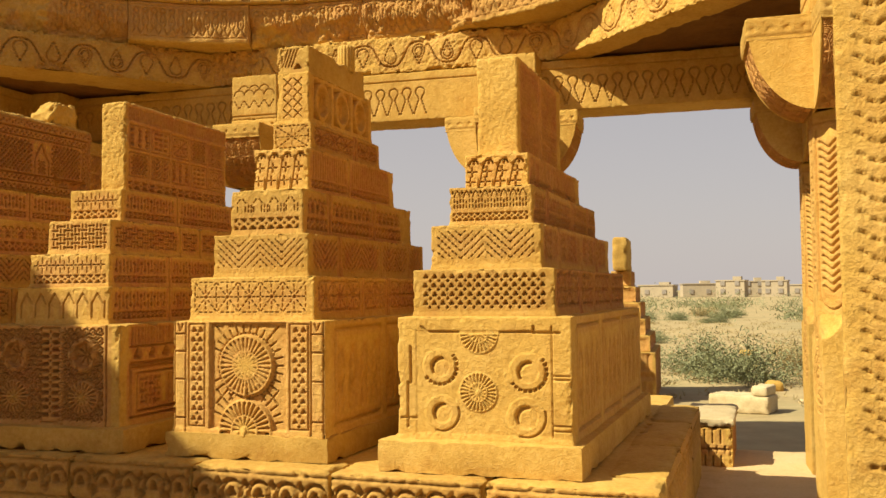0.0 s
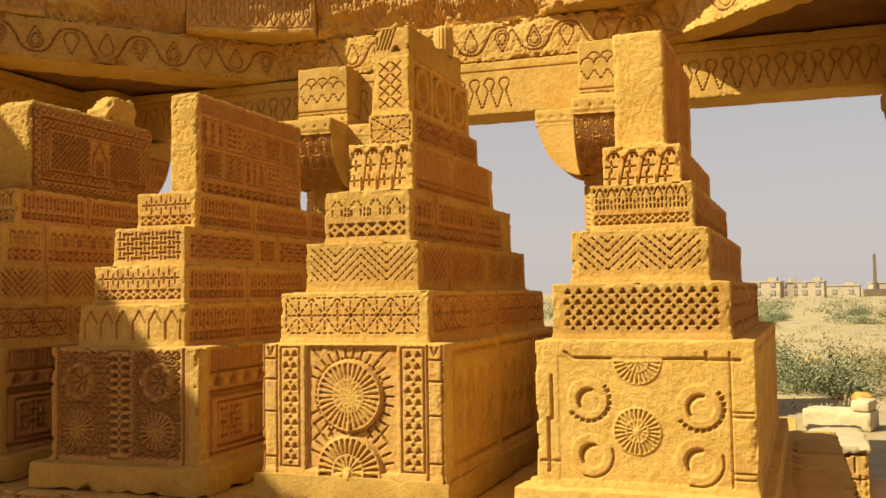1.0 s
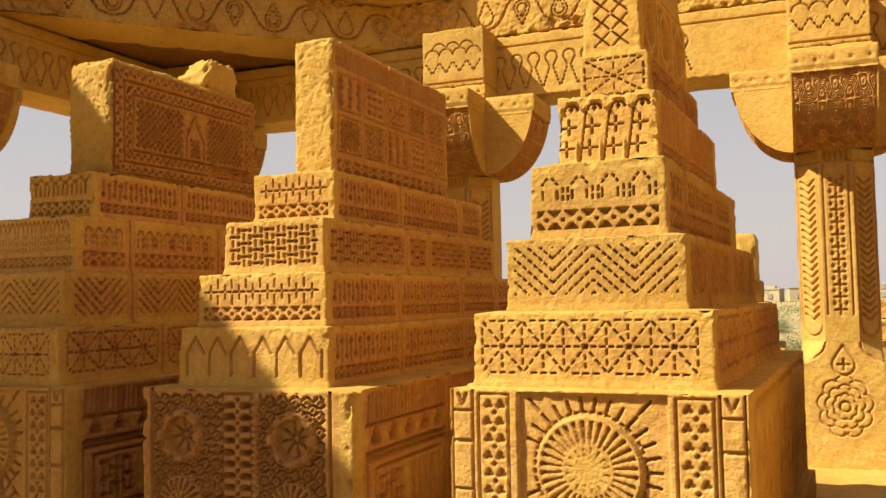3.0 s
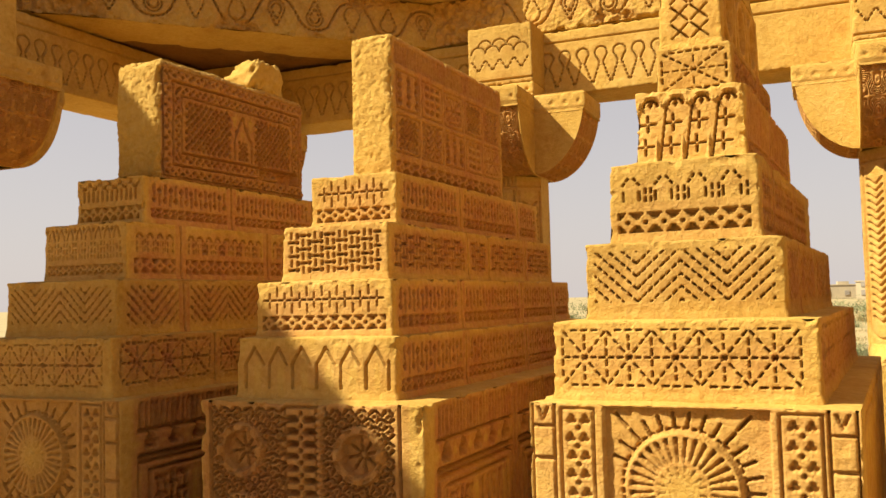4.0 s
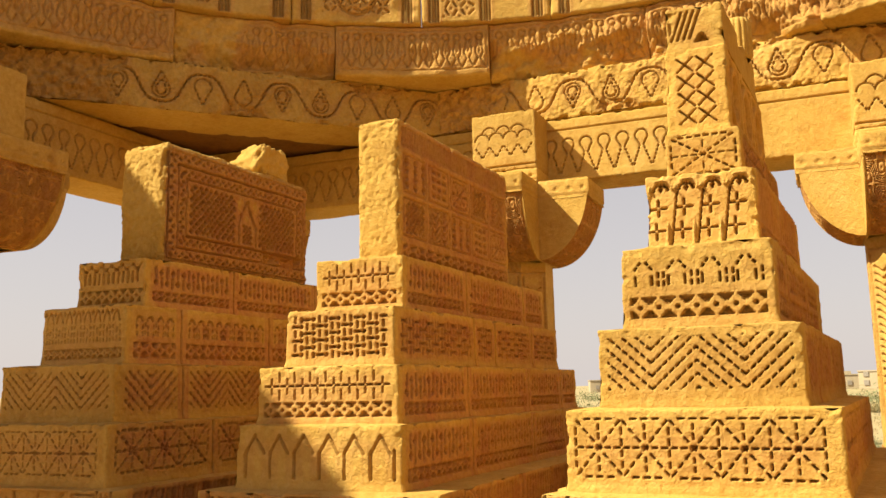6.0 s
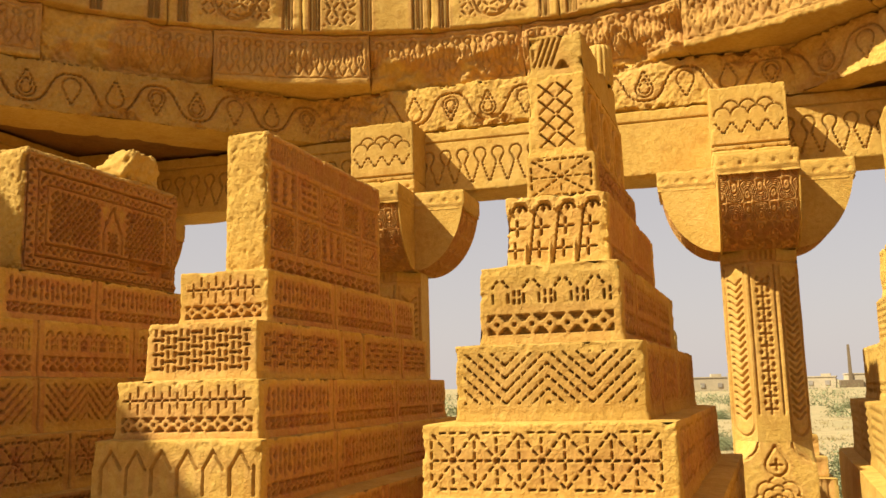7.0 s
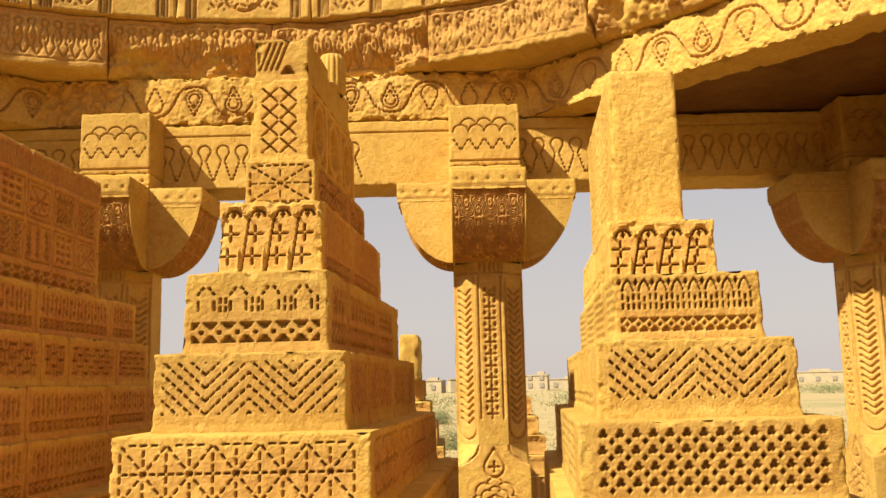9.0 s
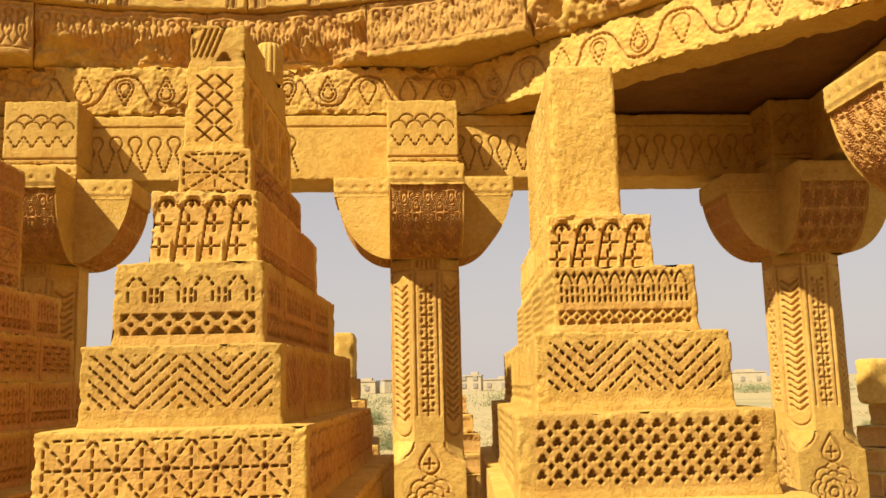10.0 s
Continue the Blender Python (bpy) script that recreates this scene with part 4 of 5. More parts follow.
for k in range(3):
    w = (4.1 - 0.33) / 4
    part("frieze_block", block("frieze_block", 0.30, w - 0.006, HIGH, SAND, r=0.02, res=dict(R=0.012), carve={"R": pat_frieze}, rough=0.008, chips=0.05, coarse=0.04, seed=420 + k), plat, pose(3.5, -1.72 + (k + 0.5) * w, 0))

# ---- tombs ----


def tomb(u, v, label, plinth, courses, skew=0.0, seed=1, mat=SAND, side=0.0046, turn=0.0):
    """A stepped tomb, its end towards -v; courses: name, centre offset, front, width, length, foot, height and carvings."""
    root = thing("stepped_tomb", u, v, TOP, label, "tomb", "carved tombs on the platform", turn)
    for k, (nm, off, front, w, ln, z, h, kw) in enumerate([plinth] + courses):
        args = dict(r=0.011, res=dict(F=0.0033, R=side, L=0.008), rough=0.0045, chips=0.012, seed=seed * 20 + k, bed=0.022 if k else 0.0)
        args.update(kw)
        lab = args.pop("label", "")
        m = args.pop("mat", mat)
        if skew:
            args["shape"] = lambda q, c=front + ln / 2: q + np.outer(q[:, 1] + c, (skew, 0, 0))
        part(nm, block(nm, w, ln, h, m, **args), root, pose(off, front + ln / 2, z), lab)
    return root


tomb(-0.97, 4.74, "ochre sandstone stepped tomb with rings and rosettes on its end", ("plinth", 0.000, -0.070, 1.030, 2.45, 0.000, 0.160, dict(chips=0.03, rough=0.008)), [
    ("base_block", 0.013, 0.0, 0.895, 2.3, 0.160, 0.615, dict(res=dict(F=0.0042, R=0.008), carve=dict(F=pat_D0, R=pat_side0))),
    ("course", 0.001, 0.053, 0.742, 2.10, 0.775, 0.240, dict(carve=dict(F=pat_trefoil, R=pat_sideA, L=pat_lines))),
    ("course", -0.008, 0.139, 0.588, 1.92, 1.015, 0.231, dict(carve=dict(F=pat_chevron, R=pat_sideB, L=pat_left))),
    ("course", -0.009, 0.232, 0.451, 1.72, 1.247, 0.207, dict(carve=dict(F=pat_arches, R=pat_sideC, L=pat_lines))),
    ("course", -0.039, 0.454, 0.360, 1.35, 1.454, 0.206, dict(carve=dict(F=pat_scallop, R=pat_sideD, L=pat_left), chips=0.02)),
    ("headstone", -0.061, 0.562, 0.242, 1.05, 1.660, 0.567, dict(carve=dict(L=pat_leftholes, R=pat_sideE), r=0.016, rough=0.003, chips=0.012, coarse=0.006, pits=0.0025)),
], skew=0.05, turn=-2, seed=1, side=0.009)
WHEEL = tomb(-2.30, 4.88, "tall ochre sandstone stepped tomb with a sun wheel on its end", ("plinth", 0, -0.07, 1.0, 2.3, 0, 0.14, dict(chips=0.03, rough=0.008)), [
    ("base_block", 0.004, -0.044, 0.936, 2.15, 0.140, 0.613, dict(res=dict(F=0.0042, R=0.012), carve=dict(F=pat_B0, R=pat_side0))),
    ("course", -0.018, 0.029, 0.780, 1.97, 0.753, 0.243, dict(carve=dict(F=pat_star, R=pat_sideA))),
    ("course", -0.024, 0.137, 0.609, 1.75, 0.995, 0.246, dict(carve=dict(F=pat_chevron, R=pat_sideB))),
    ("course", -0.027, 0.210, 0.470, 1.62, 1.242, 0.263, dict(carve=dict(F=pat_houses, R=pat_sideC), chips=0.016)),
    ("course", -0.027, 0.371, 0.362, 1.27, 1.505, 0.264, dict(carve=dict(F=pat_scallop, R=pat_sideD), chips=0.018)),
    ("headstone_foot", -0.034, 0.518, 0.263, 1.0, 1.770, 0.182, dict(carve=dict(F=pat_crossbox, R=pat_sideA))),
    ("headstone", -0.049, 0.553, 0.220, 0.92, 1.952, 0.320, dict(carve=dict(F=pat_diamonds, R=pat_ovals))),
    ("headstone_cap", -0.045, 0.565, 0.205, 0.8, 2.272, 0.163, dict(carve=dict(F=pat_cap), chips=0.025)),
], skew=0.045, turn=-2, seed=2, side=0.006)
tomb(-3.585, 4.88, "ochre sandstone stepped tomb with a tall upright headstone slab", ("plinth", 0.000, -0.070, 1.060, 2.6, 0.000, 0.140, dict(chips=0.03, rough=0.008)), [
    ("base_block", 0.000, 0.000, 0.900, 2.3, 0.140, 0.590, dict(res=dict(F=0.0042, R=0.008), carve=dict(F=pat_A0, R=pat_sideG), chips=0.03)),
    ("course", -0.023, 0.086, 0.660, 2.15, 0.730, 0.223, dict(carve=dict(F=pat_niches, R=pat_sideF))),
    ("course", -0.016, 0.137, 0.572, 2.03, 0.953, 0.203, dict(carve=dict(F=pat_crosses, R=pat_sideF))),
    ("course", -0.011, 0.215, 0.454, 1.82, 1.156, 0.211, dict(carve=dict(F=pat_meander, R=pat_sideM))),
    ("course", -0.016, 0.366, 0.376, 1.6, 1.367, 0.205, dict(carve=dict(F=pat_crosses, R=pat_sideF))),
    ("headstone", -0.024, 0.537, 0.192, 1.2, 1.573, 0.599, dict(res=dict(R=0.005), carve=dict(R=pat_panels), r=0.022, rough=0.005, chips=0.02, coarse=0.0055, pits=0.0035)),
], skew=0.05, seed=3)
ROUND = tomb(-4.86, 4.88, "ochre sandstone stepped tomb with a round-fronted carved headstone", ("plinth", 0.000, -0.070, 1.060, 2.6, 0.000, 0.140, dict(chips=0.03, rough=0.008)), [
    ("base_block", 0.000, 0.000, 0.900, 2.45, 0.140, 0.580, dict(res=dict(F=0.005, R=0.009), carve=dict(F=pat_B0, R=pat_sideG))),
    ("course", 0.000, 0.050, 0.720, 2.3, 0.720, 0.240, dict(carve=dict(F=pat_star, R=pat_sideA))),
    ("course", -0.015, 0.139, 0.630, 2.2, 0.960, 0.235, dict(carve=dict(F=pat_chevron, R=pat_sideB))),
    ("course", 0.006, 0.247, 0.470, 2.0, 1.195, 0.250, dict(carve=dict(F=pat_arches, R=pat_sideC))),
    ("course", 0.030, 0.367, 0.385, 1.75, 1.445, 0.210, dict(carve=dict(F=pat_zigrow, R=pat_sideF), chips=0.03)),
    ("headstone", 0.005, 0.557, 0.285, 1.15, 1.654, 0.583, dict(res=dict(R=0.0042), carve=dict(R=pat_frame), r=0.05, rough=0.011, chips=0.025, coarse=0.0055, pits=0.005)),
], skew=0.04, turn=-1, seed=4)

# ---- finials on two of the headstones ----


def fluted_knob(r, h):
    """A short fluted drum with a flat top."""
    n, rows = 96, [(0.0, 0.8), (0.06, 0.95), (0.10, 1.0), (0.85, 1.0), (0.93, 0.94), (1.0, 0.8), (1.0, 0.0)]
    verts = []
    for k, (z, q) in enumerate(rows):
        for i in range(n):
            a = 2 * math.pi * i / n
            cut = 1 - (0.10 * max(0, math.cos(16 * a)) if 1 < k < 5 else 0)
            verts.append((r * q * cut * math.cos(a), r * q * cut * math.sin(a), z * h))
    quads = [(k * n + i, k * n + (i + 1) % n, (k + 1) * n + (i + 1) % n, (k + 1) * n + i) for k in range(len(rows) - 1) for i in range(n)]
    return mesh_of("fluted_knob", verts, quads, SAND)


def broken(q):
    w = grainy(q, 9, 77, 3)
    return q * (1 + 0.18 * w[:, None]) * np.array((1, 1, 1)) - np.outer(np.clip(q[:, 2] - 0.1, 0, 1) * 0.6, (0, -0.6, 0))


part("fluted_knob", fluted_knob(0.06, 0.18), WHEEL, pose(0.075, 1.15, 2.40), "fluted round finial")
part("broken_finial", block("broken_finial", 0.20, 0.30, 0.22, SAND, r=0.06, coarse=0.012, rough=0.03, chips=0.03, seed=91, shape=broken), ROUND, pose(0.08, 1.42, 2.20), "broken weathered finial")

# ---- columns ----


def column(u, v, foot, fine, label="ochre sandstone column with carved shaft and four bracket arms"):
    root = thing("stone_column", u, v, foot, label, "column", "columns of the pavilion")
    zp, zs, zt = 1.40 - foot, 2.55 - foot, 3.09 - foot
    rs = 0.006 if fine else 0.05
    if v < 4 and u > 0:
        part("pillar", block("pillar", 0.45, 0.45, zs + 0.01, SAND, r=0.012, res=0.006, coarse=0.03, carve=dict(F=pat_pillar_chevrons)), root, pose(0, 0, 0, 0, 0, -14))
    else:
        part("pedestal", block("pedestal", 0.45, 0.45, zp, SAND, r=0.003, chips=0.003, res=0.0065, coarse=0.025, shape=broached(zp), carve=(dict(F=pat_lotus, L=pat_lotus) if v > 7 else dict(F=pat_pedestal_chevron, L=pat_lotus)) if fine else {}), root)
        part("shaft", octagon_shaft(0.225, zp - 0.004, zs, rs), root)
    for k in range(4):
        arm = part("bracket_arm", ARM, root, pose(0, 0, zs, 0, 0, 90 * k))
        part("bracket_band", BAND, arm, pose(0, 0, zt - zs - 0.135), "band of small drilled diamonds")
    part("abacus", block("abacus", 0.475, 0.475, 0.10, SAND, r=0.01, carve=dict(F=pat_dots, L=pat_dots) if fine else {}, res=0.007), root, pose(0, 0, zt))
    part("capital_block", block("capital_block", 0.465, 0.465, 0.418, SAND, res=0.0055, coarse=0.03, carve=dict(F=pat_scales, L=pat_scales) if fine else {}), root, pose(0, 0, zt + 0.10))
    return root


def octagon_shaft(r, z0, z1, res):
    """A shaft of eight faces with chevrons cut into the slanting ones and crosses into the upright ones."""
    verts, quads, skin, base = [], [], [], 0
    side = 2 * r * math.tan(math.pi / 8)
    for k in range(8):
        f = Face(side, z1 - z0, res if k in (0, 1, 7, 6) else 0.05)
        if res < 0.02 and k in (0, 1, 7, 6):
            (pat_shaft_cross if k % 2 == 0 else pat_shaft_chevron)(f)
        s, t = np.meshgrid(f.s - side / 2, f.t)
        a = -math.pi / 2 + k * math.pi / 4
        n, e = np.array((math.cos(a), math.sin(a), 0)), np.array((-math.sin(a), math.cos(a), 0))
        p = s.reshape(-1, 1) * e + n * r + t.reshape(-1, 1) * np.array((0, 0, 1))
        p = p + n * (0.003 * grainy(p, 14, k) - 1.25 * f.d.reshape(-1))[:, None]
        p[:, 2] += z0
        verts.append(p)
        skin.append(f.spread())
        idx = base + np.arange(f.nx * f.ny).reshape(f.ny, f.nx)
        quads.append(np.stack([idx[:-1, :-1], idx[:-1, 1:], idx[1:, 1:], idx[1:, :-1]], -1).reshape(-1, 4))
        base += f.nx * f.ny
    return mesh_of("shaft", np.concatenate(verts), np.concatenate(quads), SAND, patina_shade=np.concatenate(skin))


def arm_mesh():
    """A bracket arm along -y with a quarter-round belly, waves cut into the belly's face."""
    long, high, band, w, r0 = 0.575, 0.54, 0.02, 0.46, 0.215
    n = 140
    a = np.linspace(0, math.pi / 2, n)
    py, pz = r0 + (long - r0) * np.cos(a), (high - band) * (1 - np.sin(a))
    ny, nz = np.cos(a) / (long - r0), -np.sin(a) / (high - band)
    ln = np.hypot(ny, nz)
    ny, nz = ny / ln, nz / ln
    f = Face(w, 0.72, 0.72 / (n - 1))
    pat_ripple(f)
    s, k = np.meshgrid(f.s - w / 2, np.linspace(0, n - 1, f.ny).round().astype(int))
    d = f.d[::-1] * 1.0
    y, z = py[k] - ny[k] * d, pz[k] - nz[k] * d
    verts = [np.stack([s.ravel(), -y.ravel(), z.ravel()], -1)]
    idx = np.arange(f.nx * f.ny).reshape(f.ny, f.nx)
    quads = [np.stack([idx[:-1, :-1], idx[1:, :-1], idx[1:, 1:], idx[:-1, 1:]], -1).reshape(-1, 4)]
    base = f.nx * f.ny
    prof = [(0.0, high), (long, high)] + list(zip(py, pz)) + [(0.0, 0.0)]
    m = len(prof)
    for x in (-w / 2, w / 2):
        verts.append(np.array([(x, -q, h) for q, h in prof] + [(x, 0.0, high / 2)]))
        quads.append(np.array([(base + i, base + (i + 1) % m, base + m, base + m) for i in range(m)]))
        base += m + 1
    verts, quads = np.concatenate(verts), np.concatenate(quads)
    bm = bmesh.new()
    vs = [bm.verts.new(q) for q in verts]
    for q in quads:
        try:
            bm.faces.new([vs[i] for i in dict.fromkeys(q.tolist())])
        except ValueError:
            pass
    a0, b0 = base - 2 * (m + 1), base - (m + 1)
    bm.faces.new((vs[a0], vs[a0 + 1], vs[b0 + 1], vs[b0]))
    bm.faces.new((vs[a0 + 1], vs[a0 + 2], vs[b0 + 2], vs[b0 + 1]))
    bmesh.ops.remove_doubles(bm, verts=bm.verts, dist=0.0004)
    bmesh.ops.recalc_face_normals(bm, faces=bm.faces)
    me = bpy.data.meshes.new("bracket_arm")
    bm.to_mesh(me)
    bm.free()
    # redder colour over the carved belly under the arm
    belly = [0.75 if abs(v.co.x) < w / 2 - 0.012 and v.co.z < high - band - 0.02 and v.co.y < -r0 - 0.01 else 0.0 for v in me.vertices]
    me.attributes.new("patina_shade", "FLOAT", "POINT").data.foreach_set("value", belly)
    me.materials.append(SAND)
    return me


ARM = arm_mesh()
BAND = block("bracket_band", 0.472, 0.36, 0.132, SAND, r=0.012, res=0.011, carve=dict(F=pat_dots, L=pat_dots, R=pat_dots), shape=lambda q: q - np.array((0, 0.405, 0)))


OU, OV = -2.9, 4.3
COLS = (-6.28, -3.87, -1.43, 1.15)
ROWS = (0.0, 3.05, 5.6, 8.15)


def spot(i, j):
    v = (5.72 if i == 0 else 5.95) if (i in (0, 3) and j == 2) else ROWS[j]
    return (-6.40 if (i, j) == (0, 2) else COLS[i] + 0.085 * (v - 8.15) - (0.03 if (i, j) == (3, 1) else 0.0)), v


for i in range(4):
    for j in range(4):
        if i in (0, 3) or j in (0, 3):
            column(*spot(i, j), TOP - 0.02 if j == 3 and i < 3 else FLOOR, (i, j) in ((1, 3), (2, 3), (3, 3), (3, 2), (3, 1), (0, 2)))

# ---- lintels, octagon and rings ----


def between(p, q, inward):
    """Length, middle and turn of a beam from p to q whose carved face looks to the right of p to q."""
    du, dv = q[0] - p[0], q[1] - p[1]
    ln = math.hypot(du, dv)
    return ln, ((p[0] + q[0]) / 2 + inward * dv / ln, (p[1] + q[1]) / 2 - inward * du / ln), math.degrees(math.atan2(dv, du))


def runs():
    for k in range(3):
        yield spot(k, 3), spot(k + 1, 3), True
        yield spot(3, 3 - k), spot(3, 2 - k), k == 0
        yield spot(3 - k, 0), spot(2 - k, 0), False
        yield spot(0, k), spot(0, k + 1), k == 2


for k, (p, q, seen) in enumerate(runs()):
    ln, (u, v), turn = between(p, q, -0.27)
    lin = thing("lintel", u, v, 3.14, "heavy ochre sandstone lintel with a band of carved pear shapes", "lintel", "lintels of the pavilion", turn=turn)
    part("beam", block("beam", ln - 0.02, 0.42, 0.458, SAND, r=0.015, res=0.006, carve=dict(F=pat_pears_worn if k == 4 else pat_pears) if seen else {}, seed=30 + k), lin)
REACH = (3.92, 3.90, 3.95, 3.95, 3.95, 3.95, 3.95, 4.05)
for k, reach in enumerate(REACH):
    # each beam runs from corner to corner of the octagon
    to_r, to_l = ((REACH[(k + d) % 8] - reach * math.cos(math.pi / 4)) / math.sin(math.pi / 4) for d in (-1, 1))
    oc = thing("octagon_beam", OU, OV, 3.604, "sandstone beam with a carved wave of arches and drops", "beam", "octagon of beams under the ring", turn=45 * k)
    part("beam", block("beam", to_r + to_l + 0.09, 0.3 if k == 7 else 0.5, 0.345, SAND, r=0.015, res=0.006, carve=dict(F=pat_wave) if k in (0, 1, 7) else {}, rough=0.016, chips=0.05, seed=40 + k), oc, pose((to_r - to_l) / 2, reach + (0.15 if k == 7 else 0.25), 0))

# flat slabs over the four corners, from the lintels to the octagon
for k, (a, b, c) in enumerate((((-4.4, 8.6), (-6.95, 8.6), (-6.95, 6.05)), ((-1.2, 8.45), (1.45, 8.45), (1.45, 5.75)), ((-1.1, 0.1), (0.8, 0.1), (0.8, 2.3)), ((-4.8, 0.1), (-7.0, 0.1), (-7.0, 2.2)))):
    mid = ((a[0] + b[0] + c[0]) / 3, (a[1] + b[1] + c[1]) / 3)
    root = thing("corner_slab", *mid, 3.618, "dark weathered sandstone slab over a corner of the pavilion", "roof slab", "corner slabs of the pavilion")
    bm = bmesh.new()
    low = [bm.verts.new((x - mid[0], y - mid[1], 0)) for x, y in (a, b, c)]
    f = bm.faces.new(low)
    up = bmesh.ops.extrude_face_region(bm, geom=[f])["geom"]
    bmesh.ops.translate(bm, vec=(0, 0, 0.3), verts=[g for g in up if isinstance(g, bmesh.types.BMVert)])
    bmesh.ops.recalc_face_normals(bm, faces=bm.faces)
    bmesh.ops.subdivide_edges(bm, edges=bm.edges, cuts=12, use_grid_fill=True)
    for q in bm.verts:
        q.co += Vector((1, 1, 1)) * 0.012 * noise.noise(q.co * 5)
    me = bpy.data.meshes.new("slab")
    bm.to_mesh(me)
    bm.free()
    # the shade under the roof is put into this darker stone colour
    me.materials.append(SHADE_BROWN)
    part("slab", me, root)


def arc_block(r, a0, a1, z0, z1, pat, res, depth=0.5, rough=0.01, seed=0, lean=0.0, wornfoot=0.0):
    """A curved block of a ring: its carved face looks to the ring's axis."""
    w, h = r * (a1 - a0), z1 - z0
    f = Face(w, h, res)
    if pat:
        pat(f)
    s, t = np.meshgrid(f.s, f.t)
    p = np.stack([s.ravel(), t.ravel(), np.full(s.size, seed * 1.3)], -1)
    edge = np.minimum(np.minimum(s, w - s), np.minimum(t, h - t))
    q = p * np.array((1, 1, 1)) + np.array((seed * 1.7, 0, 0))
    gone = np.clip((grainy(q, 2.4, seed, 3) + wornfoot * 2.6 - 0.40) * 8, 0, 1).reshape(s.shape) * (wornfoot > 0)
    f.d = f.d * (1 - gone)
    dep = 1.9 * f.cut * f.d + gone * (0.022 + 0.050 * grainy(q, 15, seed + 4, 5).reshape(s.shape)) + rough * (0.6 + 1.3 * grainy(p, 8, seed, 4)).reshape(s.shape) + 0.014 * np.clip(1 - edge / 0.014, 0, 1)
    dep += wornfoot * np.clip(1 - t / (0.55 * h) + 0.9 * grainy(p, 5, seed + 3, 4).reshape(s.shape), 0, 1)
    # one ring of points set back round the face closes the block behind
    rr = np.pad(r + dep, 1, constant_values=r + depth)
    s, t = np.pad(s, 1, mode="edge"), np.pad(t, 1, mode="edge")
    a = math.pi / 2 - (a0 + s / r)
    rad = rr - lean * t
    verts = np.stack([rad * np.cos(a), rad * np.sin(a), z0 + t], -1).reshape(-1, 3)
    idx = np.arange(s.size).reshape(s.shape)
    quads = np.stack([idx[:-1, :-1], idx[:-1, 1:], idx[1:, 1:], idx[1:, :-1]], -1).reshape(-1, 4)
    back = np.stack([idx[:-1, -1], idx[:-1, 0], idx[1:, 0], idx[1:, -1]], -1)
    return mesh_of("stone_block", verts, np.concatenate([quads, back]), SAND, patina_shade=np.pad(f.spread().reshape(f.ny, f.nx), 1).ravel())


def ring(r, z0, z1, n, pats, label, rough, seed, start=0.0, lean=0.0, worn=()):
    root = thing("ring_course", OU, OV, 0, label, "ring of blocks", "courses above the octagon")
    for k in range(n):
        a0, a1 = (k + start) * 2 * math.pi / n, (k + 1 + start) * 2 * math.pi / n
        mid = (math.degrees((a0 + a1) / 2) + 180) % 360 - 180
        seen = abs(mid) < 95
        part("stone_block", arc_block(r, a0 + 0.0006, a1 - 0.0006, z0, z1, pats[k % len(pats)] if seen else None, (0.0078 if abs(mid) < 62 else 0.011) if seen else 0.06, rough=rough * (0.5 + 1.3 * random.random()), seed=seed + k, lean=lean, wornfoot=0.13 if k in worn else 0.0), root)


ring(3.90, 3.954, 4.34, 22, [pat_ringarch], "round course of carved and weathered sandstone blocks", 0.024, 100, worn=(0, 2, 21, 19, 17))
ring(3.87, 4.344, 5.04, 26, [pat_ringpanel, pat_ringpanel2], "round course of sandstone panels with carved pillars", 0.010, 200, start=0.3)

# ---- graves outside the pavilion ----
def outer_tomb(u, v, turn, k, label, tiers=5, slab=True, ln=2.0, z=0.0):
    """A smaller or farther stepped tomb on the ground, its courses ever shorter."""
    root = thing("outer_tomb", u, v, z, label, "tomb", "carved tombs on the open ground", turn)
    w, h = 0.85 * k, 0.0
    hs = [0.62 * k] + [0.20 * k] * tiers
    for i, hh in enumerate(hs):
        ww, ll = w * (1 - 0.14 * i), ln * (1 - 0.11 * i)
        cv = dict(R=pat_sideG if i == 0 else (pat_sideF if i % 2 else pat_sideC), F=pat_chevron if i % 2 else pat_crosses, L=pat_sideF)
        part("base_block" if i == 0 else "course", block("course", ww, ll, hh, SAND, r=0.015, res=0.028, carve=cv, chips=0.03, seed=60 + i), root, pose(0, 0, h))
        h += hh
    if slab:
        part("headstone", block("headstone", 0.18 * k, 0.5 * ln, 0.42 * k, SAND, r=0.03, coarse=0.03, rough=0.012, chips=0.04, seed=70), root, pose(0, -0.1, h))
    return root


outer_tomb(-0.92, 13.8, 0, 1.13, "tall stepped sandstone tomb on the open ground behind the pavilion", 5, True, 2.0)
outer_tomb(-2.12, 12.2, 0, 1.13, "weathered stepped sandstone tomb close behind the pavilion", 5, True, 2.0)
outer_tomb(3.05, 10.0, -70, 0.92, "sunlit stepped sandstone tomb on the open ground", 5, True, 2.3)
outer_tomb(2.6, 16.5, -10, 0.8, "small far stepped sandstone tomb on the open ground", 4, False, 1.8)

low = thing("low_grave", 0.19, 8.6, 0.0, "low carved sandstone grave block with a pale worn top", "grave", turn=-4)
part("base_block", block("base_block", 0.38, 1.0, 0.42, SAND, r=0.02, res=0.008, carve=dict(F=pat_crosses, R=pat_sideF), chips=0.04, seed=80), low)
part("top_slab", block("top_slab", 0.42, 1.05, 0.07, PALE, r=0.03, coarse=0.03, rough=0.015, chips=0.04, seed=81), low, pose(0, 0, 0.422), "pale worn cover slab")
white = thing("white_grave", 0.65, 12.4, 0.0, "low white plastered grave with a raised end", "grave", turn=70)
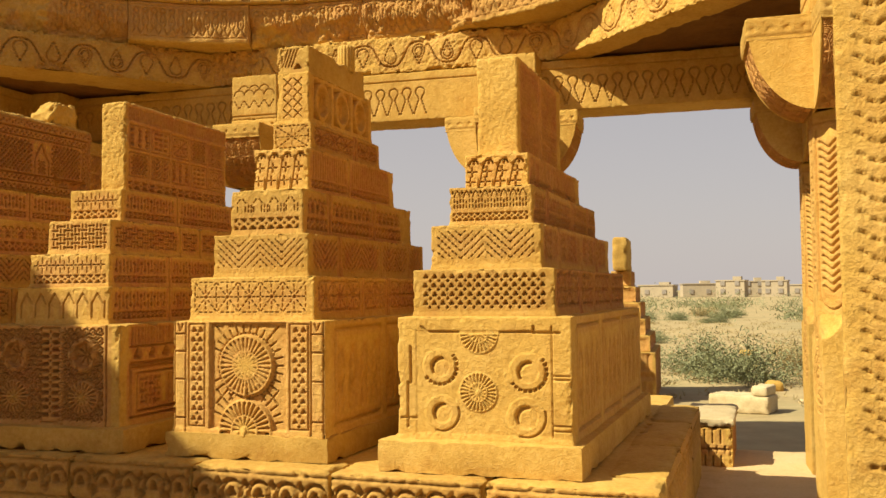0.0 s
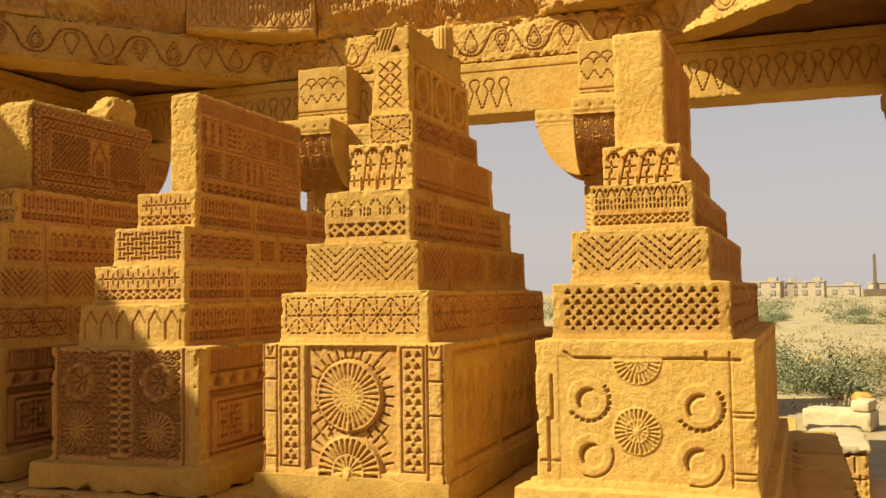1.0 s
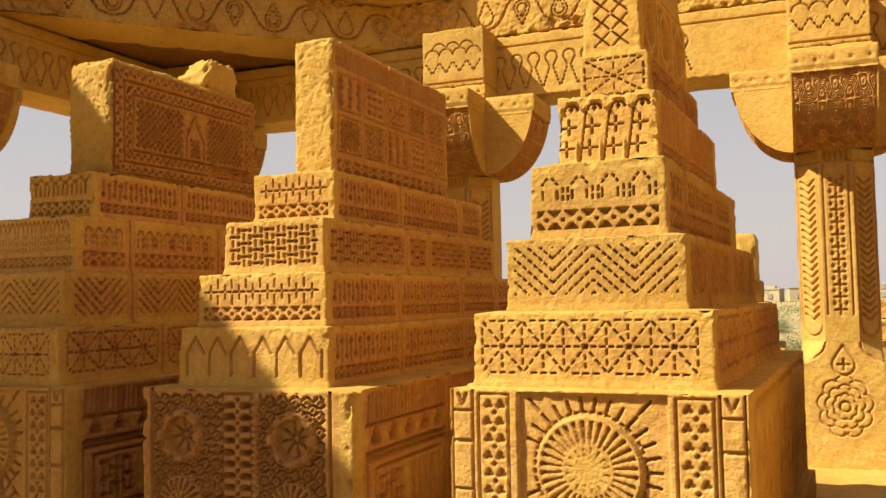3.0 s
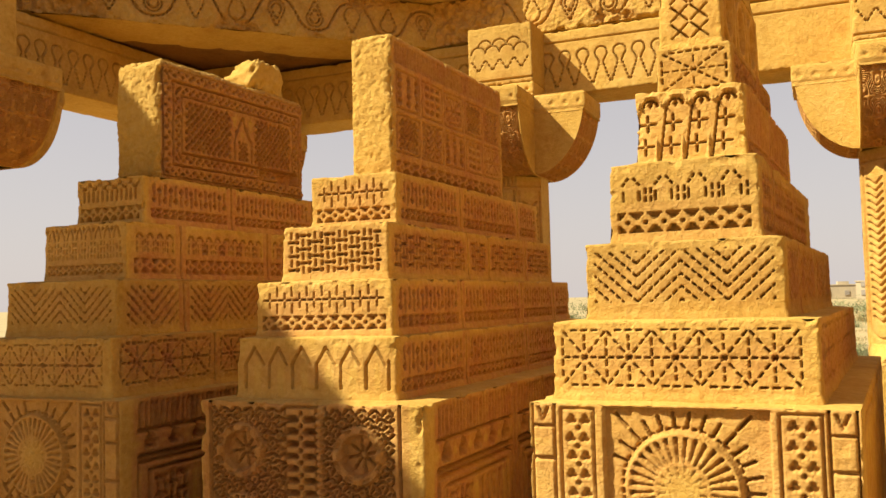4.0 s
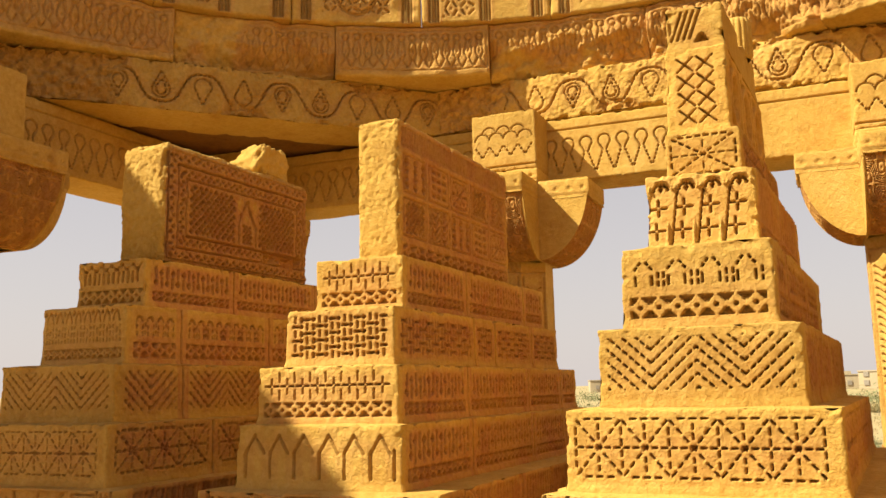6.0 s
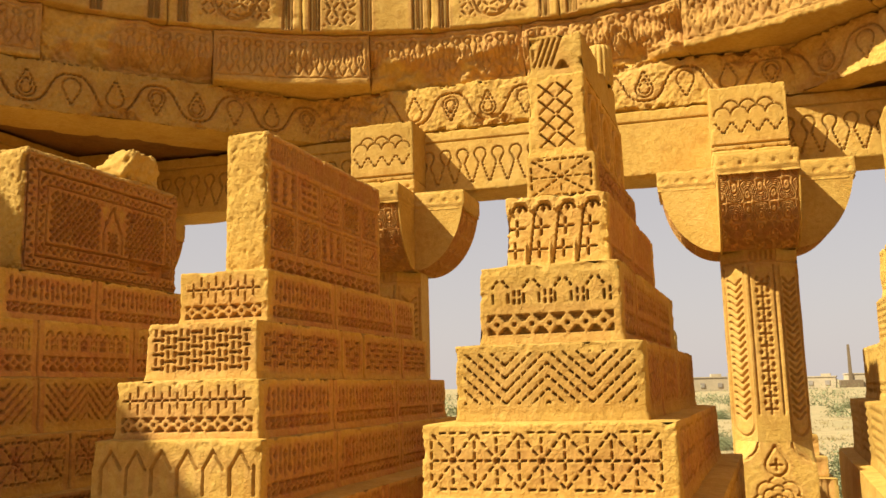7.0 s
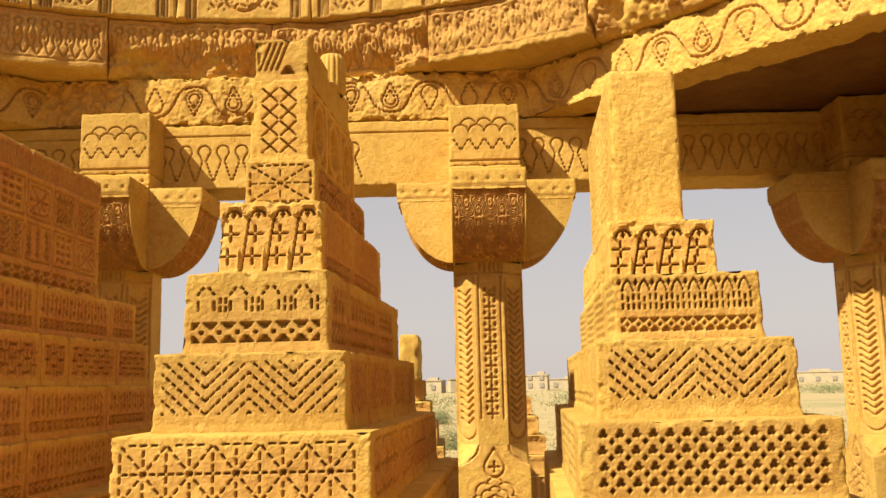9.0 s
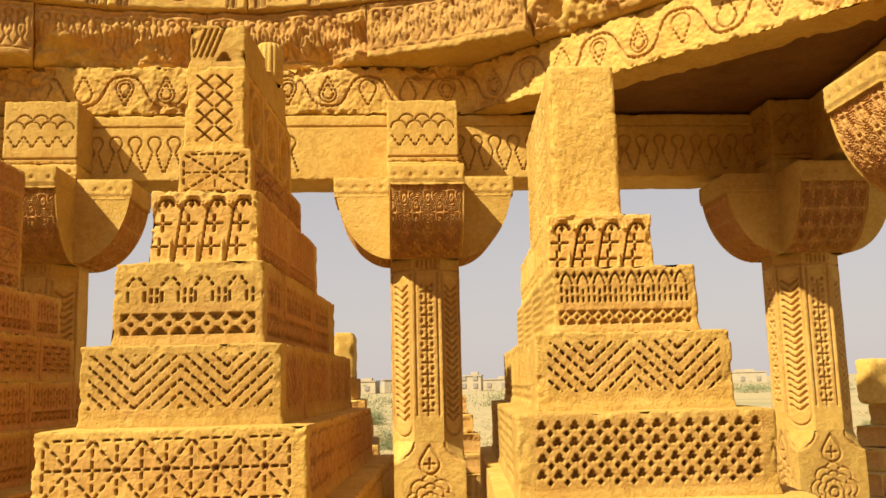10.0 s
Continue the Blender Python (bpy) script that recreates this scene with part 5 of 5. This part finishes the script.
part("kerb_block", block("kerb_block", 0.45, 0.75, 0.22, PALE, r=0.03, coarse=0.03, rough=0.012, seed=83), white)
part("raised_end", block("raised_end", 0.42, 0.2, 0.12, PALE, r=0.03, coarse=0.03, rough=0.012, seed=84), white, pose(0, -0.26, 0.222))
rng = random.Random(11)
for k in range(26):
    u, v = rng.uniform(0.5, 9), rng.uniform(9.5, 26)
    s = rng.uniform(0.08, 0.26)
    st = thing("stone", u, v, -0.04, "loose weathered stone lying on the dry ground", "stone", "loose stones", turn=rng.uniform(0, 360))
    part("boulder", block("boulder", s * 1.4, s, s * 0.7, PALE if k % 3 else SAND, r=s * 0.3, coarse=s / 7, rough=0.1 * s, chips=0, seed=k), st)

# ---- scrub ----


def shrub_mesh(seed, size):
    """A low desert shrub: thin stems from one root and very many small leaf blades in loose clumps."""
    rg = np.random.RandomState(seed)
    verts, quads = [], []

    def blade(c, a, w, l):
        n = np.cross(a, rg.normal(size=3))
        n /= np.linalg.norm(n) + 1e-9
        i = len(verts)
        verts.extend([c - n * w, c + n * w, c + a * l + n * w * 0.5, c + a * l - n * w * 0.5])
        quads.append((i, i + 1, i + 2, i + 3))

    for _ in range(30):
        d = rg.normal(size=3) * (1, 1, 0.5) + (0, 0, 0.55)
        d[2] = abs(d[2])
        d /= np.linalg.norm(d)
        ln = size * rg.uniform(0.55, 1.0)
        for s in np.linspace(0, 1, 5)[:-1]:
            blade(d * ln * s, d, 0.008, ln * 0.27)
        for _ in range(170):
            t = rg.uniform(0.35, 1.05)
            c = d * ln * t + rg.normal(size=3) * 0.13 * size
            c[2] = abs(c[2])
            a = rg.normal(size=3) + d
            blade(c, a / np.linalg.norm(a), 0.0075 * size + 0.002, 0.044 * size + 0.006)
    return mesh_of("foliage", verts, quads, LEAF if seed % 3 else DRY, smooth=False)


SHRUBS = [shrub_mesh(k, 0.8 + 0.12 * (k % 3)) for k in range(1, 7)]
spots = [(0.9, 16.2, 1.3), (0.2, 17.5, 1.0), (2.0, 19.0, 1.1)] + [(rng.uniform(-8, 16), rng.uniform(20, 62), rng.uniform(0.5, 1.3)) for _ in range(52)]
for k, (u, v, s) in enumerate(spots):
    sh = thing("shrub", u, v, -0.05, "grey-green thorny desert shrub on dry soil", "shrub", "shrubs on the plain", turn=rng.uniform(0, 360))
    sh.scale = (s, s, s * 0.8)
    part("foliage", SHRUBS[k % len(SHRUBS)], sh)


def belt(name, clumps, leaves, d0, d1, wide, tall, leaf, material, seed):
    """Scrub or grass over the plain as one mass: clumps of small blades."""
    rg = np.random.RandomState(seed)
    ang, dist = np.radians(rg.uniform(-42, 42, clumps)), d0 + (d1 - d0) * rg.uniform(0, 1, clumps) ** 0.8
    at = np.stack([dist * np.sin(ang), dist * np.cos(ang), np.zeros(clumps)], -1)
    at = at[grainy(at, 0.05, seed, 2) > -0.1]
    size = rg.uniform(0.5, 1.3, len(at))
    off = rg.normal(size=(len(at), leaves, 3)) * np.array((wide, wide, tall)) * size[:, None, None]
    off[..., 2] = np.abs(off[..., 2])
    c = (at[:, None, :] + off).reshape(-1, 3)
    m = len(c)
    a = rg.normal(size=(m, 3)) + (0, 0, 0.8)
    a /= np.linalg.norm(a, axis=1, keepdims=True)
    b = np.cross(a, rg.normal(size=(m, 3)))
    b /= np.linalg.norm(b, axis=1, keepdims=True)
    ln = rg.uniform(0.6, 1.4, (m, 1)) * leaf
    w = ln * 0.14
    v = np.stack([c - b * w, c + b * w, c + a * ln + b * w * 0.3, c + a * ln - b * w * 0.3], 1).reshape(-1, 3)
    ob = new(name, mesh_of(name, v, np.arange(4 * m).reshape(-1, 4), material, smooth=False))
    ob.matrix_world = SITE
    return ob


tagged(belt("far_scrub", 420, 150, 45, 130, 1.0, 0.45, 0.20, LEAF, 21), "belt of grey-green far scrub on the plain", "scrub", kind="stuff")
tagged(belt("dry_grass", 1500, 26, 12, 48, 0.16, 0.035, 0.07, DRY, 22), "thin dry yellow grass on the plain", "grass", kind="stuff")

# ---- far houses and a chimney ----


def house(bearing, dist, w, h, floors, label):
    a = math.radians(bearing)
    root = thing("house", dist * math.sin(a), dist * math.cos(a), 0, label, "house", "far houses", turn=-bearing + rng.uniform(-12, 12))
    h *= 0.62
    w *= 0.8
    wall = part("wall", block("wall", w, w * 0.8, h, FARWALL, r=0.05, coarse=1.5, rough=0.0, chips=0), root)
    part("roof", block("roof", w + 0.3, w * 0.8 + 0.3, 0.25, FARWALL, r=0.04, coarse=2, rough=0, chips=0), root, pose(0, 0, h))
    part("stair_head", block("stair_head", w * 0.3, w * 0.3, h * 0.22, FARWALL, r=0.04, coarse=2, rough=0, chips=0), root, pose(w * 0.2, 0, h + 0.25))
    n = max(2, int(w / 3))
    for fl in range(floors):
        for i in range(n):
            x = (i + 0.5) * w / n - w / 2
            part("window", block("window", 0.9, 0.3, 0.95, FARDARK, r=0.02, coarse=1, rough=0, chips=0), wall, pose(x, -w * 0.4 - 0.02, 0.7 + fl * h / floors))


for bearing, dist, w, h, fl in ((-2.0, 195, 9, 4.0, 1), (0.4, 205, 9, 4.4, 1), (2.4, 190, 7, 5.2, 2), (3.6, 200, 6, 5.0, 2), (4.9, 190, 6, 5.0, 2), (6.6, 205, 8, 3.7, 1), (9.5, 220, 14, 4.5, 1),
                              (12, 210, 10, 5, 2), (-4.5, 230, 10, 4.4, 1), (-8, 220, 12, 5, 1), (-13, 230, 9, 4.5, 1), (16, 240, 16, 4.5, 1), (21, 230, 18, 4.2, 1), (25, 240, 12, 4.8, 1), (-18, 240, 12, 4.6, 1)):
    house(bearing, dist, w, h, fl, "pale plastered flat-roofed house far over the plain")
a = math.radians(8.3)
ch = thing("chimney", 215 * math.sin(a), 215 * math.cos(a), 0, "tall dark brick kiln chimney far over the plain", "chimney")
part("shaft", block("shaft", 0.85, 0.85, 9.3, TWIG, r=0.2, coarse=1.0, rough=0.05, chips=0, shape=lambda q: q * np.stack([1 - 0.035 * q[:, 2], 1 - 0.035 * q[:, 2], np.ones(len(q))], -1)), ch)
part("base_block", block("base_block", 4.5, 3.0, 1.6, TWIG, r=0.1, coarse=1.0, rough=0.05, chips=0), ch)
